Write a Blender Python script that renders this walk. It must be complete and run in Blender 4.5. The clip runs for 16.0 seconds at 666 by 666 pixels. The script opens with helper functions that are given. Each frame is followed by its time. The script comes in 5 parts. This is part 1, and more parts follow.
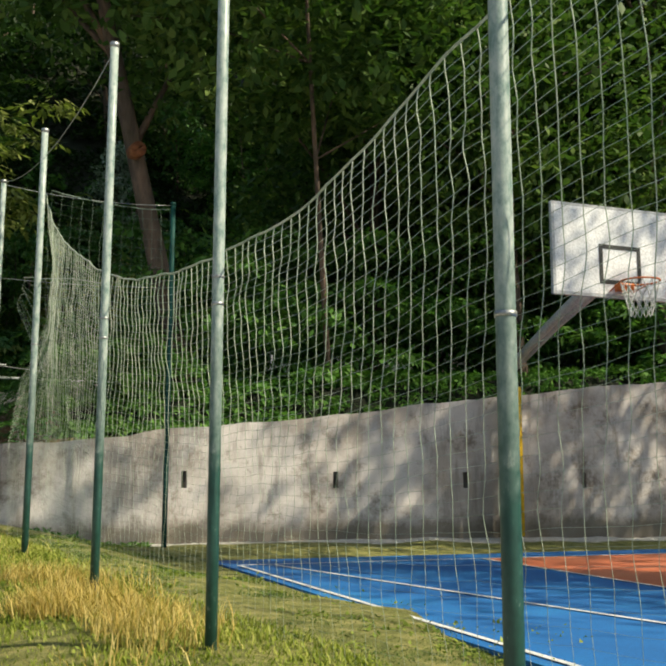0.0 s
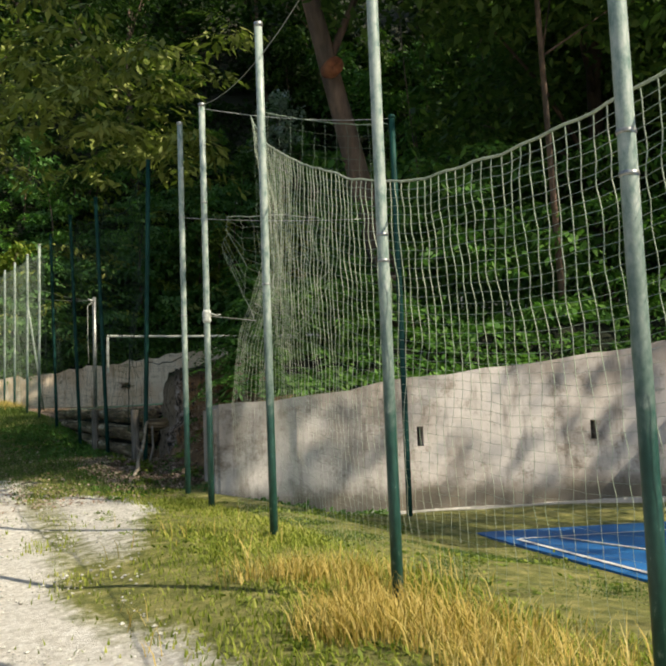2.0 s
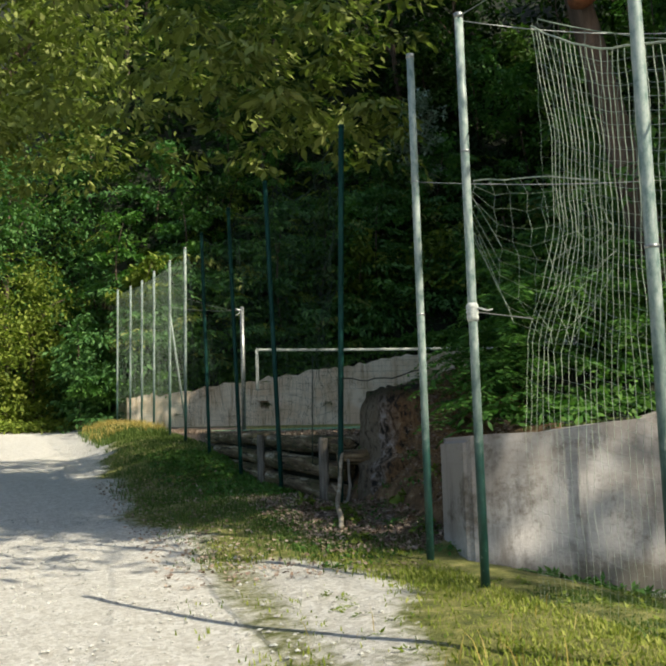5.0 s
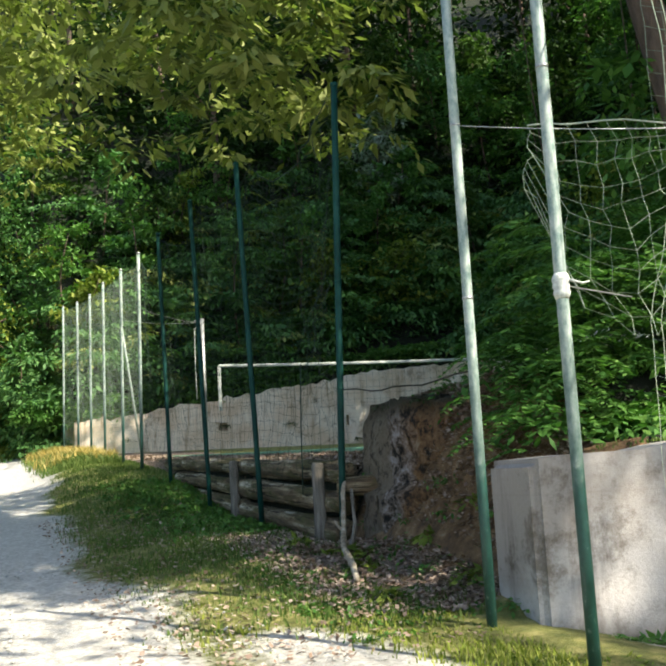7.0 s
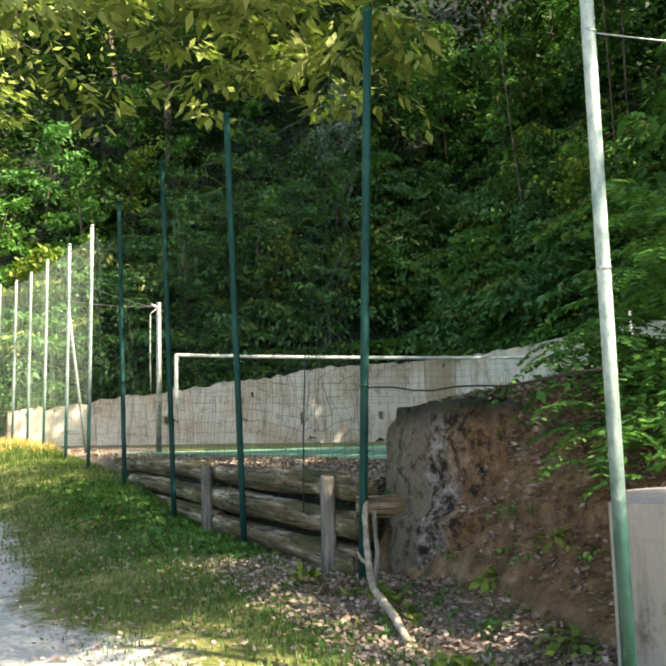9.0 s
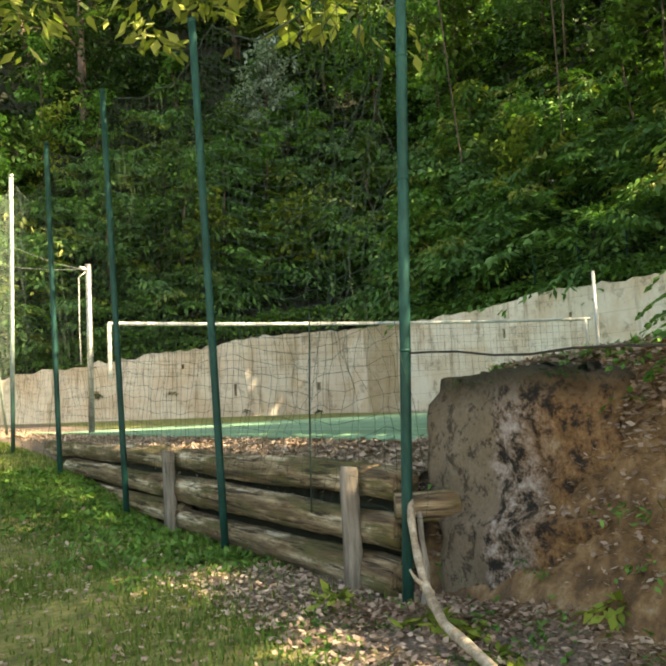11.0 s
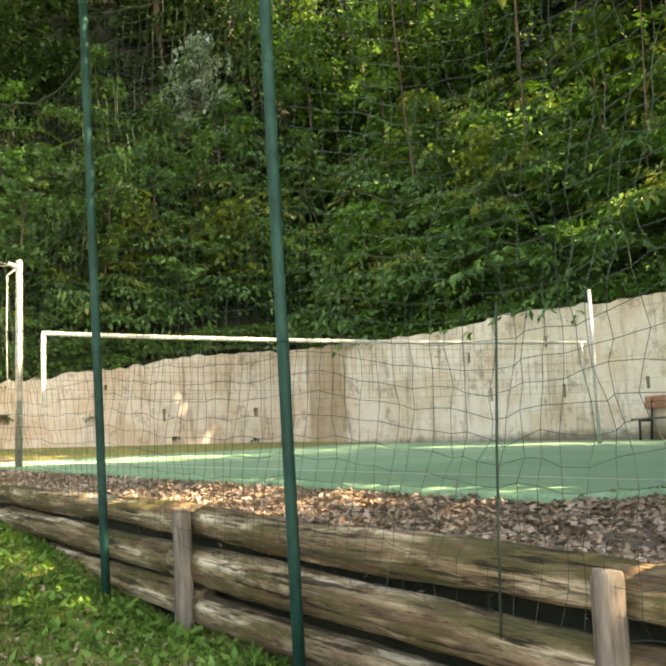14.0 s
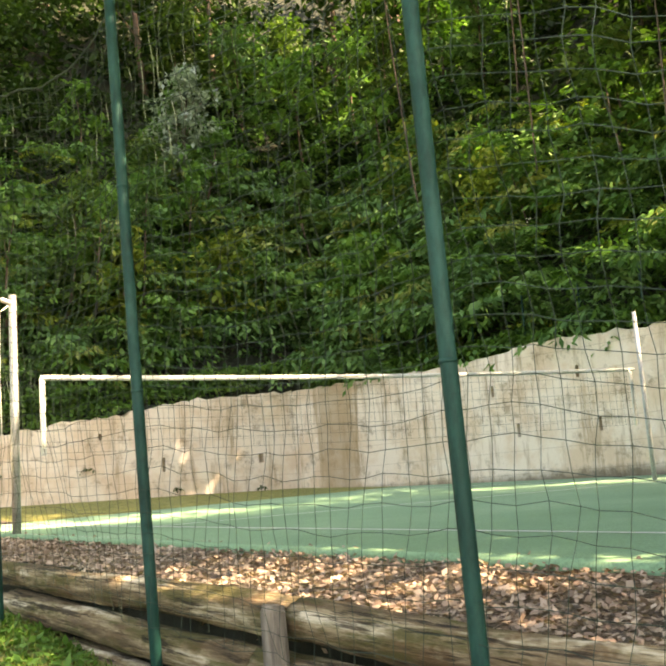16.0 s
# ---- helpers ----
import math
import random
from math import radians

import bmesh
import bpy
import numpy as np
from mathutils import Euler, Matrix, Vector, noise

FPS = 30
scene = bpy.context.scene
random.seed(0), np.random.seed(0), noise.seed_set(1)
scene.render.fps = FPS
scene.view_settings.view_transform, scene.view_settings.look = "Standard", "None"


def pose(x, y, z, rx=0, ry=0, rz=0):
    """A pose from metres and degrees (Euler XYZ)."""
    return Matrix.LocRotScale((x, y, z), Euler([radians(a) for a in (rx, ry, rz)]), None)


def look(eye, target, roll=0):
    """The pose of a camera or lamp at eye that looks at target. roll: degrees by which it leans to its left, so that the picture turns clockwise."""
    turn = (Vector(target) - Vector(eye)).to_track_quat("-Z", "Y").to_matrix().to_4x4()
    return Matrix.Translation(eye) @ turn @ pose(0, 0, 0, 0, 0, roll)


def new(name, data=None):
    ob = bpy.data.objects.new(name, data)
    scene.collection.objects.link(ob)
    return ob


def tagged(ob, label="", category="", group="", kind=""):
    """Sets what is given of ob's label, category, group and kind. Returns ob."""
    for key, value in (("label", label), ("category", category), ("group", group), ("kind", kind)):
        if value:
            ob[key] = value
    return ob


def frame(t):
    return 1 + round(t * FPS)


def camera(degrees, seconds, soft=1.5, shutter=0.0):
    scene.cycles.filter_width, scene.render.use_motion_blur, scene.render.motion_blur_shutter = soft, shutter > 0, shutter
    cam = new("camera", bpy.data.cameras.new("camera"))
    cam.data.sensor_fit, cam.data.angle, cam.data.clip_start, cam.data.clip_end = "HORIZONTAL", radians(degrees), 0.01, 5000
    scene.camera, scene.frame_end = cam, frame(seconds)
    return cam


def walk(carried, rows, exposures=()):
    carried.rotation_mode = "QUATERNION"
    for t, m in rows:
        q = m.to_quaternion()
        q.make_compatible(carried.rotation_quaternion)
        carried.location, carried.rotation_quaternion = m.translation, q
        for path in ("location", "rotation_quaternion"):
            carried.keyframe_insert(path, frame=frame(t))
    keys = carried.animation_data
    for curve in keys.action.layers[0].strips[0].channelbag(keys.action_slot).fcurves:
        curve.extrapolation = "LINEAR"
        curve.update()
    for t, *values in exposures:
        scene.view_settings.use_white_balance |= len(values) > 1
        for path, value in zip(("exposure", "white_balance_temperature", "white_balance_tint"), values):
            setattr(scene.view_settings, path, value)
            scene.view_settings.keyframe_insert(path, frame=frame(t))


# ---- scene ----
cam = camera(38.0, 16.0, 2.4)
PATH = [
    (0, (-0.332, -3.498, 0.77), (0.751, -1.844, 1.073), 0.1),
    (0.5, (-0.347, -3.012, 0.783), (0.73, -1.346, 1.032), -0.2),
    (1, (-0.323, -2.501, 0.814), (0.656, -0.775, 1.068), 0.5),
    (1.5, (-0.3, -1.968, 0.843), (0.556, -0.178, 1.093), -0.6),
    (2, (-0.295, -1.49, 0.872), (0.51, 0.329, 1.076), -2.2),
    (2.5, (-0.279, -0.942, 0.929), (0.388, 0.933, 1.131), -2.0),
    (3, (-0.366, -0.389, 0.981), (0.251, 1.497, 1.23), -2.6),
    (3.5, (-0.406, 0.152, 0.988), (0.209, 2.037, 1.254), -1.0),
    (4, (-0.477, 0.645, 1.027), (0.146, 2.527, 1.294), -1.1),
    (4.5, (-0.517, 1.141, 1.069), (0.119, 3.024, 1.29), -1.4),
    (5, (-0.472, 1.646, 1.117), (0.115, 3.541, 1.364), -1.7),
    (5.2, (-0.453, 1.829, 1.119), (0.149, 3.715, 1.404), -0.8),
    (7.3, (-0.301, 3.907, 1.235), (0.392, 5.761, 1.519), -3.2),
    (7.5, (-0.301, 4.085, 1.265), (0.428, 5.929, 1.531), -1.8),
    (8, (-0.345, 4.602, 1.354), (0.424, 6.429, 1.623), -1.3),
    (8.2, (-0.357, 4.754, 1.334), (0.429, 6.572, 1.608), -0.9),
    (10.3, (-0.225, 6.62, 1.454), (0.65, 8.401, 1.702), -3.3),
    (10.5, (-0.242, 6.765, 1.442), (0.651, 8.539, 1.677), -3.4),
    (11, (-0.223, 7.241, 1.508), (0.746, 8.978, 1.713), -2.8),
    (11.5, (-0.221, 7.707, 1.563), (0.753, 9.436, 1.809), -1.9),
    (12, (-0.221, 8.223, 1.594), (0.759, 9.943, 1.883), -2.4),
    (12.5, (-0.197, 8.678, 1.601), (0.826, 10.377, 1.859), -3.1),
    (13, (-0.162, 9.116, 1.655), (0.891, 10.799, 1.901), -3.7),
    (13.5, (-0.108, 9.656, 1.694), (1.025, 11.291, 1.902), -1.6),
    (14, (0.001, 10.114, 1.729), (1.148, 11.734, 1.976), -2.2),
    (14.5, (0.057, 10.521, 1.749), (1.237, 12.116, 2.004), -3.0),
    (15, (0.151, 10.959, 1.796), (1.363, 12.531, 2.046), -2.4),
    (15.5, (0.276, 11.351, 1.858), (1.468, 12.927, 2.17), -4.0),
    (16, (0.34, 11.829, 1.884), (1.517, 13.413, 2.212), -4.3),
]

walk(cam, [(t, look(e, a, r)) for t, e, a, r in PATH], [(0.0, 0.42, 7600, 2), (2.5, 0.42, 7600, 5), (5.0, 0.42, 7100, 3), (7.3, 1.4, 7000, 5), (8.0, 1.75, 7000, 6), (10.5, 2.5, 10000, 7), (13.0, 3.0, 11600, 15), (16.0, 3.1, 11600, 17)])

# ---- daylight ----
SUN_TO = Vector((0.57, -0.82, 0.95)).normalized()
world = bpy.data.worlds.new("sky")
scene.world = world
world.use_nodes = True
wn = world.node_tree
sky = wn.nodes.new("ShaderNodeTexSky")
sky.sky_type = "NISHITA"
sky.sun_disc = False
sky.sun_elevation = math.asin(SUN_TO.z)
sky.sun_rotation = math.atan2(SUN_TO.x, SUN_TO.y)
wn.nodes["Background"].inputs["Strength"].default_value = 0.13
wn.links.new(sky.outputs[0], wn.nodes["Background"].inputs["Color"])
sun_data = bpy.data.lights.new("sun", "SUN")
sun_data.energy = 5.0
sun_data.angle = radians(0.5)
sun_data.color = (1.0, 0.94, 0.84)
sun = new("sun", sun_data)
sun.matrix_world = look(SUN_TO * 60, (0, 0, 0))


# ---- materials ----
def shader(name, rough=0.8, metal=0.0):
    m = bpy.data.materials.new(name)
    m.use_nodes = True
    b = m.node_tree.nodes["Principled BSDF"]
    b.inputs["Roughness"].default_value = rough
    b.inputs["Metallic"].default_value = metal
    return m, m.node_tree.nodes, m.node_tree.links, b


def noise_tex(n, l, scale, detail=6, rough=0.6, coords=None, stretch=None):
    t = n.new("ShaderNodeTexNoise")
    t.inputs["Scale"].default_value = scale
    t.inputs["Detail"].default_value = detail
    t.inputs["Roughness"].default_value = rough
    if coords is None:
        coords = n.new("ShaderNodeTexCoord").outputs["Object"]
    if stretch:
        mp = n.new("ShaderNodeMapping")
        mp.inputs["Scale"].default_value = stretch
        l.new(coords, mp.inputs["Vector"])
        coords = mp.outputs["Vector"]
    l.new(coords, t.inputs["Vector"])
    return t.outputs["Fac"]


def ramp(n, l, fac, stops):
    r = n.new("ShaderNodeValToRGB")
    while len(r.color_ramp.elements) < len(stops):
        r.color_ramp.elements.new(0.5)
    for e, (p, c) in zip(r.color_ramp.elements, stops):
        e.position = p
        e.color = (*c, 1) if len(c) == 3 else c
    l.new(fac, r.inputs["Fac"])
    return r.outputs["Color"]


def mix(n, l, fac, a, b, mode="MIX"):
    m = n.new("ShaderNodeMix")
    m.data_type = "RGBA"
    m.blend_type = mode
    for key, v in ((0, fac), (6, a), (7, b)):
        if isinstance(v, (int, float)):
            m.inputs[key].default_value = v
        elif isinstance(v, tuple):
            m.inputs[key].default_value = (*v, 1)
        else:
            l.new(v, m.inputs[key])
    return m.outputs[2]


def bump(n, l, b, height, strength, dist=0.02):
    k = n.new("ShaderNodeBump")
    k.inputs["Strength"].default_value = strength
    k.inputs["Distance"].default_value = dist
    l.new(height, k.inputs["Height"])
    l.new(k.outputs["Normal"], b.inputs["Normal"])


def two_scale(name, c1, c2, c3, big=1.5, small=25.0, rough=0.85, bmp=0.4, dist=0.02, stretch=None, metal=0.0, tight=0.18, grain=0.5):
    """A surface that varies at two scales: stains over grain."""
    m, n, l, b = shader(name, rough, metal)
    f1 = noise_tex(n, l, big, 5, 0.6, None, stretch)
    f2 = noise_tex(n, l, small, 8, 0.7, None, stretch)
    col = ramp(n, l, f1, [(0.5 - tight, c1), (0.5, c2), (0.5 + tight, c3)])
    col = mix(n, l, grain, col, ramp(n, l, f2, [(0.38, (0.35, 0.35, 0.35)), (0.58, (1, 1, 1))]), "MULTIPLY")
    l.new(col, b.inputs["Base Color"])
    bump(n, l, b, f2, bmp, dist)
    return m


def leaf_material(name, dark, mid, light, through_leaf=0.28):
    m, n, l, b = shader(name, 0.5)
    g = n.new("ShaderNodeNewGeometry")
    f = noise_tex(n, l, 0.55, 3, 0.6)
    a = n.new("ShaderNodeMath")
    a.operation = "MULTIPLY_ADD"
    l.new(g.outputs["Random Per Island"], a.inputs[0])
    a.inputs[1].default_value = 0.55
    h = n.new("ShaderNodeMath")
    h.operation = "MULTIPLY_ADD"
    l.new(f, h.inputs[0])
    h.inputs[1].default_value = 0.9
    h.inputs[2].default_value = -0.2
    l.new(h.outputs[0], a.inputs[2])
    col = ramp(n, l, a.outputs[0], [(0.15, dark), (0.5, mid), (0.9, light)])
    l.new(col, b.inputs["Base Color"])
    b.inputs["Specular IOR Level"].default_value = 0.12
    tr = n.new("ShaderNodeBsdfTranslucent")
    l.new(mix(n, l, 1.0, col, (0.95, 1.25, 0.6), "MULTIPLY"), tr.inputs["Color"])
    ms = n.new("ShaderNodeMixShader")
    ms.inputs[0].default_value = through_leaf
    l.new(b.outputs[0], ms.inputs[1])
    l.new(tr.outputs[0], ms.inputs[2])
    l.new(ms.outputs[0], n["Material Output"].inputs["Surface"])
    return m


def concrete(name, base, warm, dark, moss, streak=(2.0, 2.0, 0.35), boards=0.15, spots=0.55, rust_run=None):
    m, n, l, b = shader(name, 0.9)
    c = n.new("ShaderNodeTexCoord").outputs["Object"]
    big = noise_tex(n, l, 0.9, 6, 0.65, c)
    run = noise_tex(n, l, 1.6, 6, 0.7, c, streak)
    fine = noise_tex(n, l, 38, 8, 0.75, c)
    col = ramp(n, l, big, [(0.42, warm), (0.56, base)])
    col = mix(n, l, ramp(n, l, run, [(0.52, (0, 0, 0)), (0.66, (0.8, 0.8, 0.8))]), col, dark)
    col = mix(n, l, 0.22, col, ramp(n, l, fine, [(0.3, (0.5, 0.5, 0.5)), (0.6, (1, 1, 1))]), "MULTIPLY")
    sep = n.new("ShaderNodeSeparateXYZ")
    l.new(c, sep.inputs[0])
    # faint joints of the shuttering boards
    w = n.new("ShaderNodeMath")
    w.operation = "FRACT"
    k = n.new("ShaderNodeMath")
    k.operation = "MULTIPLY"
    k.inputs[1].default_value = 2.0
    l.new(sep.outputs["Z"], k.inputs[0])
    l.new(k.outputs[0], w.inputs[0])
    joint = ramp(n, l, w.outputs[0], [(0.0, (0.5, 0.46, 0.42)), (0.03, (1, 1, 1))])
    col = mix(n, l, boards, col, joint, "MULTIPLY")
    blot = noise_tex(n, l, 1.9, 9, 0.78, c)
    col = mix(n, l, spots, col, ramp(n, l, blot, [(0.36, (0.4, 0.36, 0.31)), (0.47, (1, 1, 1))]), "MULTIPLY")
    if rust_run is not None:
        # a brown run of seepage down the face, beside the corner of the walls
        off = n.new("ShaderNodeMath")
        off.operation = "SUBTRACT"
        l.new(sep.outputs["Y"], off.inputs[0])
        off.inputs[1].default_value = rust_run
        away = n.new("ShaderNodeMath")
        away.operation = "ABSOLUTE"
        l.new(off.outputs[0], away.inputs[0])
        wide = n.new("ShaderNodeMath")
        wide.operation = "MULTIPLY_ADD"
        l.new(run, wide.inputs[0])
        wide.inputs[1].default_value = -1.1
        l.new(away.outputs[0], wide.inputs[2])
        col = mix(n, l, ramp(n, l, wide.outputs[0], [(-0.0, (0.6, 0.6, 0.6)), (0.3, (0, 0, 0))]), col, (0.30, 0.19, 0.09))
    # moss and splashed dirt creeping up from the foot
    low = n.new("ShaderNodeMath")
    low.operation = "MULTIPLY_ADD"
    l.new(blot, low.inputs[0])
    low.inputs[1].default_value = 1.3
    g2 = n.new("ShaderNodeMath")
    g2.operation = "MULTIPLY_ADD"
    l.new(sep.outputs["Z"], g2.inputs[0])
    g2.inputs[1].default_value = -1.6
    g2.inputs[2].default_value = moss
    l.new(g2.outputs[0], low.inputs[2])
    col = mix(n, l, ramp(n, l, low.outputs[0], [(0.55, (0, 0, 0)), (0.85, (0.8, 0.8, 0.8))]), col, (0.09, 0.075, 0.05))
    l.new(col, b.inputs["Base Color"])
    bump(n, l, b, fine, 0.35, 0.02)
    return m


RUST = 32.1
M_WALL = concrete("pale_concrete", (0.55, 0.505, 0.49), (0.36, 0.315, 0.29), (0.2, 0.17, 0.15), 0.42, (2.0, 2.0, 0.35), 0.15, 0.9)
M_WALL_FAR = concrete("warm_concrete", (0.80, 0.70, 0.60), (0.70, 0.55, 0.42), (0.38, 0.27, 0.17), 3.2, (2.6, 2.6, 0.3), 0.8, 0.75, RUST)


def block_material():
    """Crumbling concrete: grey-brown, bleached patches, rust-brown earth stains, black pits and a mossy rim."""
    m, n, l, b = shader("weathered_concrete", 0.95)
    c = n.new("ShaderNodeTexCoord").outputs["Object"]
    big = noise_tex(n, l, 1.7, 5, 0.6, c)
    stain = noise_tex(n, l, 1.1, 6, 0.65, c, (1, 1, 0.8))
    pit = noise_tex(n, l, 9, 8, 0.8, c)
    fine = noise_tex(n, l, 46, 6, 0.75, c)
    sep = n.new("ShaderNodeSeparateXYZ")
    l.new(c, sep.inputs[0])
    ragged = n.new("ShaderNodeMath")
    ragged.operation = "MULTIPLY_ADD"
    l.new(big, ragged.inputs[0])
    ragged.inputs[1].default_value = 0.5
    l.new(sep.outputs["Y"], ragged.inputs[2])

    def beyond(lo, hi):
        q = n.new("ShaderNodeMapRange")
        q.inputs["From Min"].default_value = lo
        q.inputs["From Max"].default_value = hi
        l.new(ragged.outputs[0], q.inputs["Value"])
        return q.outputs[0]

    smooth = ramp(n, l, stain, [(0.35, (0.13, 0.095, 0.062)), (0.5, (0.21, 0.16, 0.11)), (0.66, (0.3, 0.25, 0.19))])
    broken = ramp(n, l, pit, [(0.43, (0.022, 0.018, 0.013)), (0.5, (0.21, 0.155, 0.115)), (0.58, (0.42, 0.37, 0.36)), (0.7, (0.6, 0.56, 0.55))])
    rusty = ramp(n, l, pit, [(0.4, (0.035, 0.02, 0.01)), (0.5, (0.2, 0.1, 0.04)), (0.6, (0.34, 0.2, 0.095)), (0.72, (0.5, 0.42, 0.31))])
    col = mix(n, l, beyond(11.24, 11.42), rusty, broken)
    col = mix(n, l, beyond(11.58, 11.64), col, smooth)
    col = mix(n, l, 0.8, col, ramp(n, l, pit, [(0.42, (0.1, 0.08, 0.06)), (0.48, (1, 1, 1))]), "MULTIPLY")
    col = mix(n, l, 0.5, col, ramp(n, l, fine, [(0.34, (0.5, 0.48, 0.45)), (0.6, (1, 1, 1))]), "MULTIPLY")
    k = n.new("ShaderNodeMath")
    k.operation = "MULTIPLY_ADD"
    l.new(pit, k.inputs[0])
    k.inputs[1].default_value = 0.55
    l.new(sep.outputs["Z"], k.inputs[2])
    rim = n.new("ShaderNodeMapRange")
    rim.inputs["From Min"].default_value = 1.88
    rim.inputs["From Max"].default_value = 2.06
    l.new(k.outputs[0], rim.inputs["Value"])
    col = mix(n, l, rim.outputs[0], col, (0.035, 0.032, 0.016))
    l.new(col, b.inputs["Base Color"])
    bump(n, l, b, pit, 1.0, 0.07)
    return m


def log_material():
    """Old timber: bleached streaks along the grain, brown bark, black cracks, green algae."""
    m, n, l, b = shader("grey_brown_timber", 0.92)
    c = n.new("ShaderNodeTexCoord").outputs["Object"]
    streak = noise_tex(n, l, 9, 6, 0.7, c, (1, 0.09, 1))
    crack = noise_tex(n, l, 24, 5, 0.7, c, (1, 0.06, 1))
    patch = noise_tex(n, l, 2.6, 5, 0.7, c, (1, 0.5, 1))
    algae = noise_tex(n, l, 3.7, 6, 0.7, c, (1.3, 0.35, 1.3))
    col = ramp(n, l, streak, [(0.34, (0.035, 0.02, 0.01)), (0.47, (0.18, 0.122, 0.07)), (0.56, (0.37, 0.285, 0.18)), (0.65, (0.7, 0.61, 0.47))])
    col = mix(n, l, ramp(n, l, patch, [(0.5, (0, 0, 0)), (0.58, (0.8, 0.8, 0.8))]), col, (0.12, 0.062, 0.024))
    col = mix(n, l, ramp(n, l, algae, [(0.47, (0, 0, 0)), (0.57, (0.85, 0.85, 0.85))]), col, (0.085, 0.08, 0.022))
    col = mix(n, l, 0.92, col, ramp(n, l, crack, [(0.39, (0.07, 0.05, 0.035)), (0.47, (1, 1, 1))]), "MULTIPLY")
    l.new(col, b.inputs["Base Color"])
    bump(n, l, b, crack, 1.0, 0.04)
    return m


M_BLOCK = block_material()
M_BLUE = two_scale("blue_court_paint", (0.0005, 0.105, 0.34), (0.001, 0.135, 0.41), (0.01, 0.2, 0.48), 0.6, 60, 0.8, 0.15, 0.004)
M_ORANGE = two_scale("orange_court_paint", (0.52, 0.13, 0.06), (0.58, 0.16, 0.075), (0.62, 0.2, 0.1), 0.6, 60, 0.6, 0.15, 0.004)
M_GREEN = two_scale("green_court_paint", (0.16, 0.32, 0.19), (0.19, 0.365, 0.225), (0.24, 0.42, 0.27), 0.5, 50, 0.75, 0.15, 0.004)
M_LINE = two_scale("white_line_paint", (0.62, 0.64, 0.64), (0.74, 0.75, 0.75), (0.8, 0.8, 0.8), 3, 40, 0.6, 0.1, 0.003)
M_POST = two_scale("worn_green_post_paint", (0.003, 0.036, 0.03), (0.005, 0.055, 0.046), (0.02, 0.09, 0.075), 2.5, 30, 0.6, 0.2, 0.003, (1, 1, 0.4))
M_POST.node_tree.nodes["Principled BSDF"].inputs["Specular IOR Level"].default_value = 0.22


def post_material():
    """Green post paint, passing unevenly to pale grey on the upper part."""
    m, n, l, b = shader("green_to_pale_post_paint", 0.42)
    c = n.new("ShaderNodeTexCoord").outputs["Object"]
    sep = n.new("ShaderNodeSeparateXYZ")
    l.new(c, sep.inputs[0])
    edge_noise = noise_tex(n, l, 1.6, 5, 0.7, c)
    fleck = noise_tex(n, l, 26, 6, 0.7, c, (1, 1, 0.5))
    h = n.new("ShaderNodeMath")
    h.operation = "MULTIPLY_ADD"
    l.new(edge_noise, h.inputs[0])
    h.inputs[1].default_value = 2.2
    l.new(sep.outputs["Z"], h.inputs[2])
    k = n.new("ShaderNodeMath")
    k.operation = "MULTIPLY"
    k.inputs[1].default_value = 0.2
    l.new(h.outputs[0], k.inputs[0])
    up = ramp(n, l, k.outputs[0], [(0.44, (0, 0, 0)), (0.62, (1, 1, 1))])
    green = ramp(n, l, fleck, [(0.35, (0.008, 0.045, 0.036)), (0.6, (0.016, 0.07, 0.056)), (0.74, (0.22, 0.27, 0.24))])
    pale = ramp(n, l, fleck, [(0.3, (0.10, 0.18, 0.16)), (0.5, (0.30, 0.36, 0.33)), (0.7, (0.46, 0.49, 0.46))])
    l.new(mix(n, l, up, green, pale), b.inputs["Base Color"])
    bump(n, l, b, fleck, 0.2, 0.003)
    return m


M_POST_PALE = post_material()
M_STEEL = two_scale("galvanised_steel", (0.3, 0.31, 0.31), (0.42, 0.43, 0.43), (0.5, 0.5, 0.5), 6, 60, 0.4, 0.1, 0.002, None, 0.7)
M_NET = two_scale("pale_green_cord", (0.30, 0.38, 0.29), (0.40, 0.46, 0.36), (0.5, 0.53, 0.44), 3, 40, 0.8, 0.1, 0.002)
M_NET_DARK = two_scale("dark_green_cord", (0.028, 0.046, 0.037), (0.042, 0.066, 0.053), (0.065, 0.095, 0.078), 3, 40, 0.8, 0.1, 0.002)
M_NET_DARK.node_tree.nodes["Principled BSDF"].inputs["Specular IOR Level"].default_value = 0.1
M_NET_VEIL = two_scale("grey_green_cord", (0.14, 0.2, 0.16), (0.19, 0.25, 0.2), (0.24, 0.3, 0.25), 3, 40, 0.8, 0.1, 0.002)
M_TAPE = two_scale("white_net_tape", (0.5, 0.53, 0.5), (0.62, 0.64, 0.61), (0.7, 0.71, 0.68), 4, 50, 0.7, 0.1, 0.003)
M_YELLOW = two_scale("yellow_padding", (0.72, 0.42, 0.015), (0.8, 0.5, 0.02), (0.82, 0.54, 0.04), 1.5, 30, 0.5, 0.15, 0.006)
M_GREY = two_scale("grey_painted_steel", (0.36, 0.37, 0.38), (0.46, 0.47, 0.48), (0.54, 0.55, 0.56), 2, 40, 0.45, 0.1, 0.003)
M_BOARD = two_scale("white_backboard", (0.74, 0.74, 0.74), (0.8, 0.8, 0.81), (0.84, 0.84, 0.85), 1.2, 40, 0.35, 0.05, 0.002)
M_BLACK = two_scale("black_paint", (0.012, 0.012, 0.012), (0.02, 0.02, 0.02), (0.03, 0.03, 0.03), 4, 40, 0.5, 0.05, 0.002)
M_RIM = two_scale("orange_rim_paint", (0.55, 0.12, 0.02), (0.65, 0.16, 0.03), (0.7, 0.2, 0.05), 4, 40, 0.4, 0.1, 0.002)
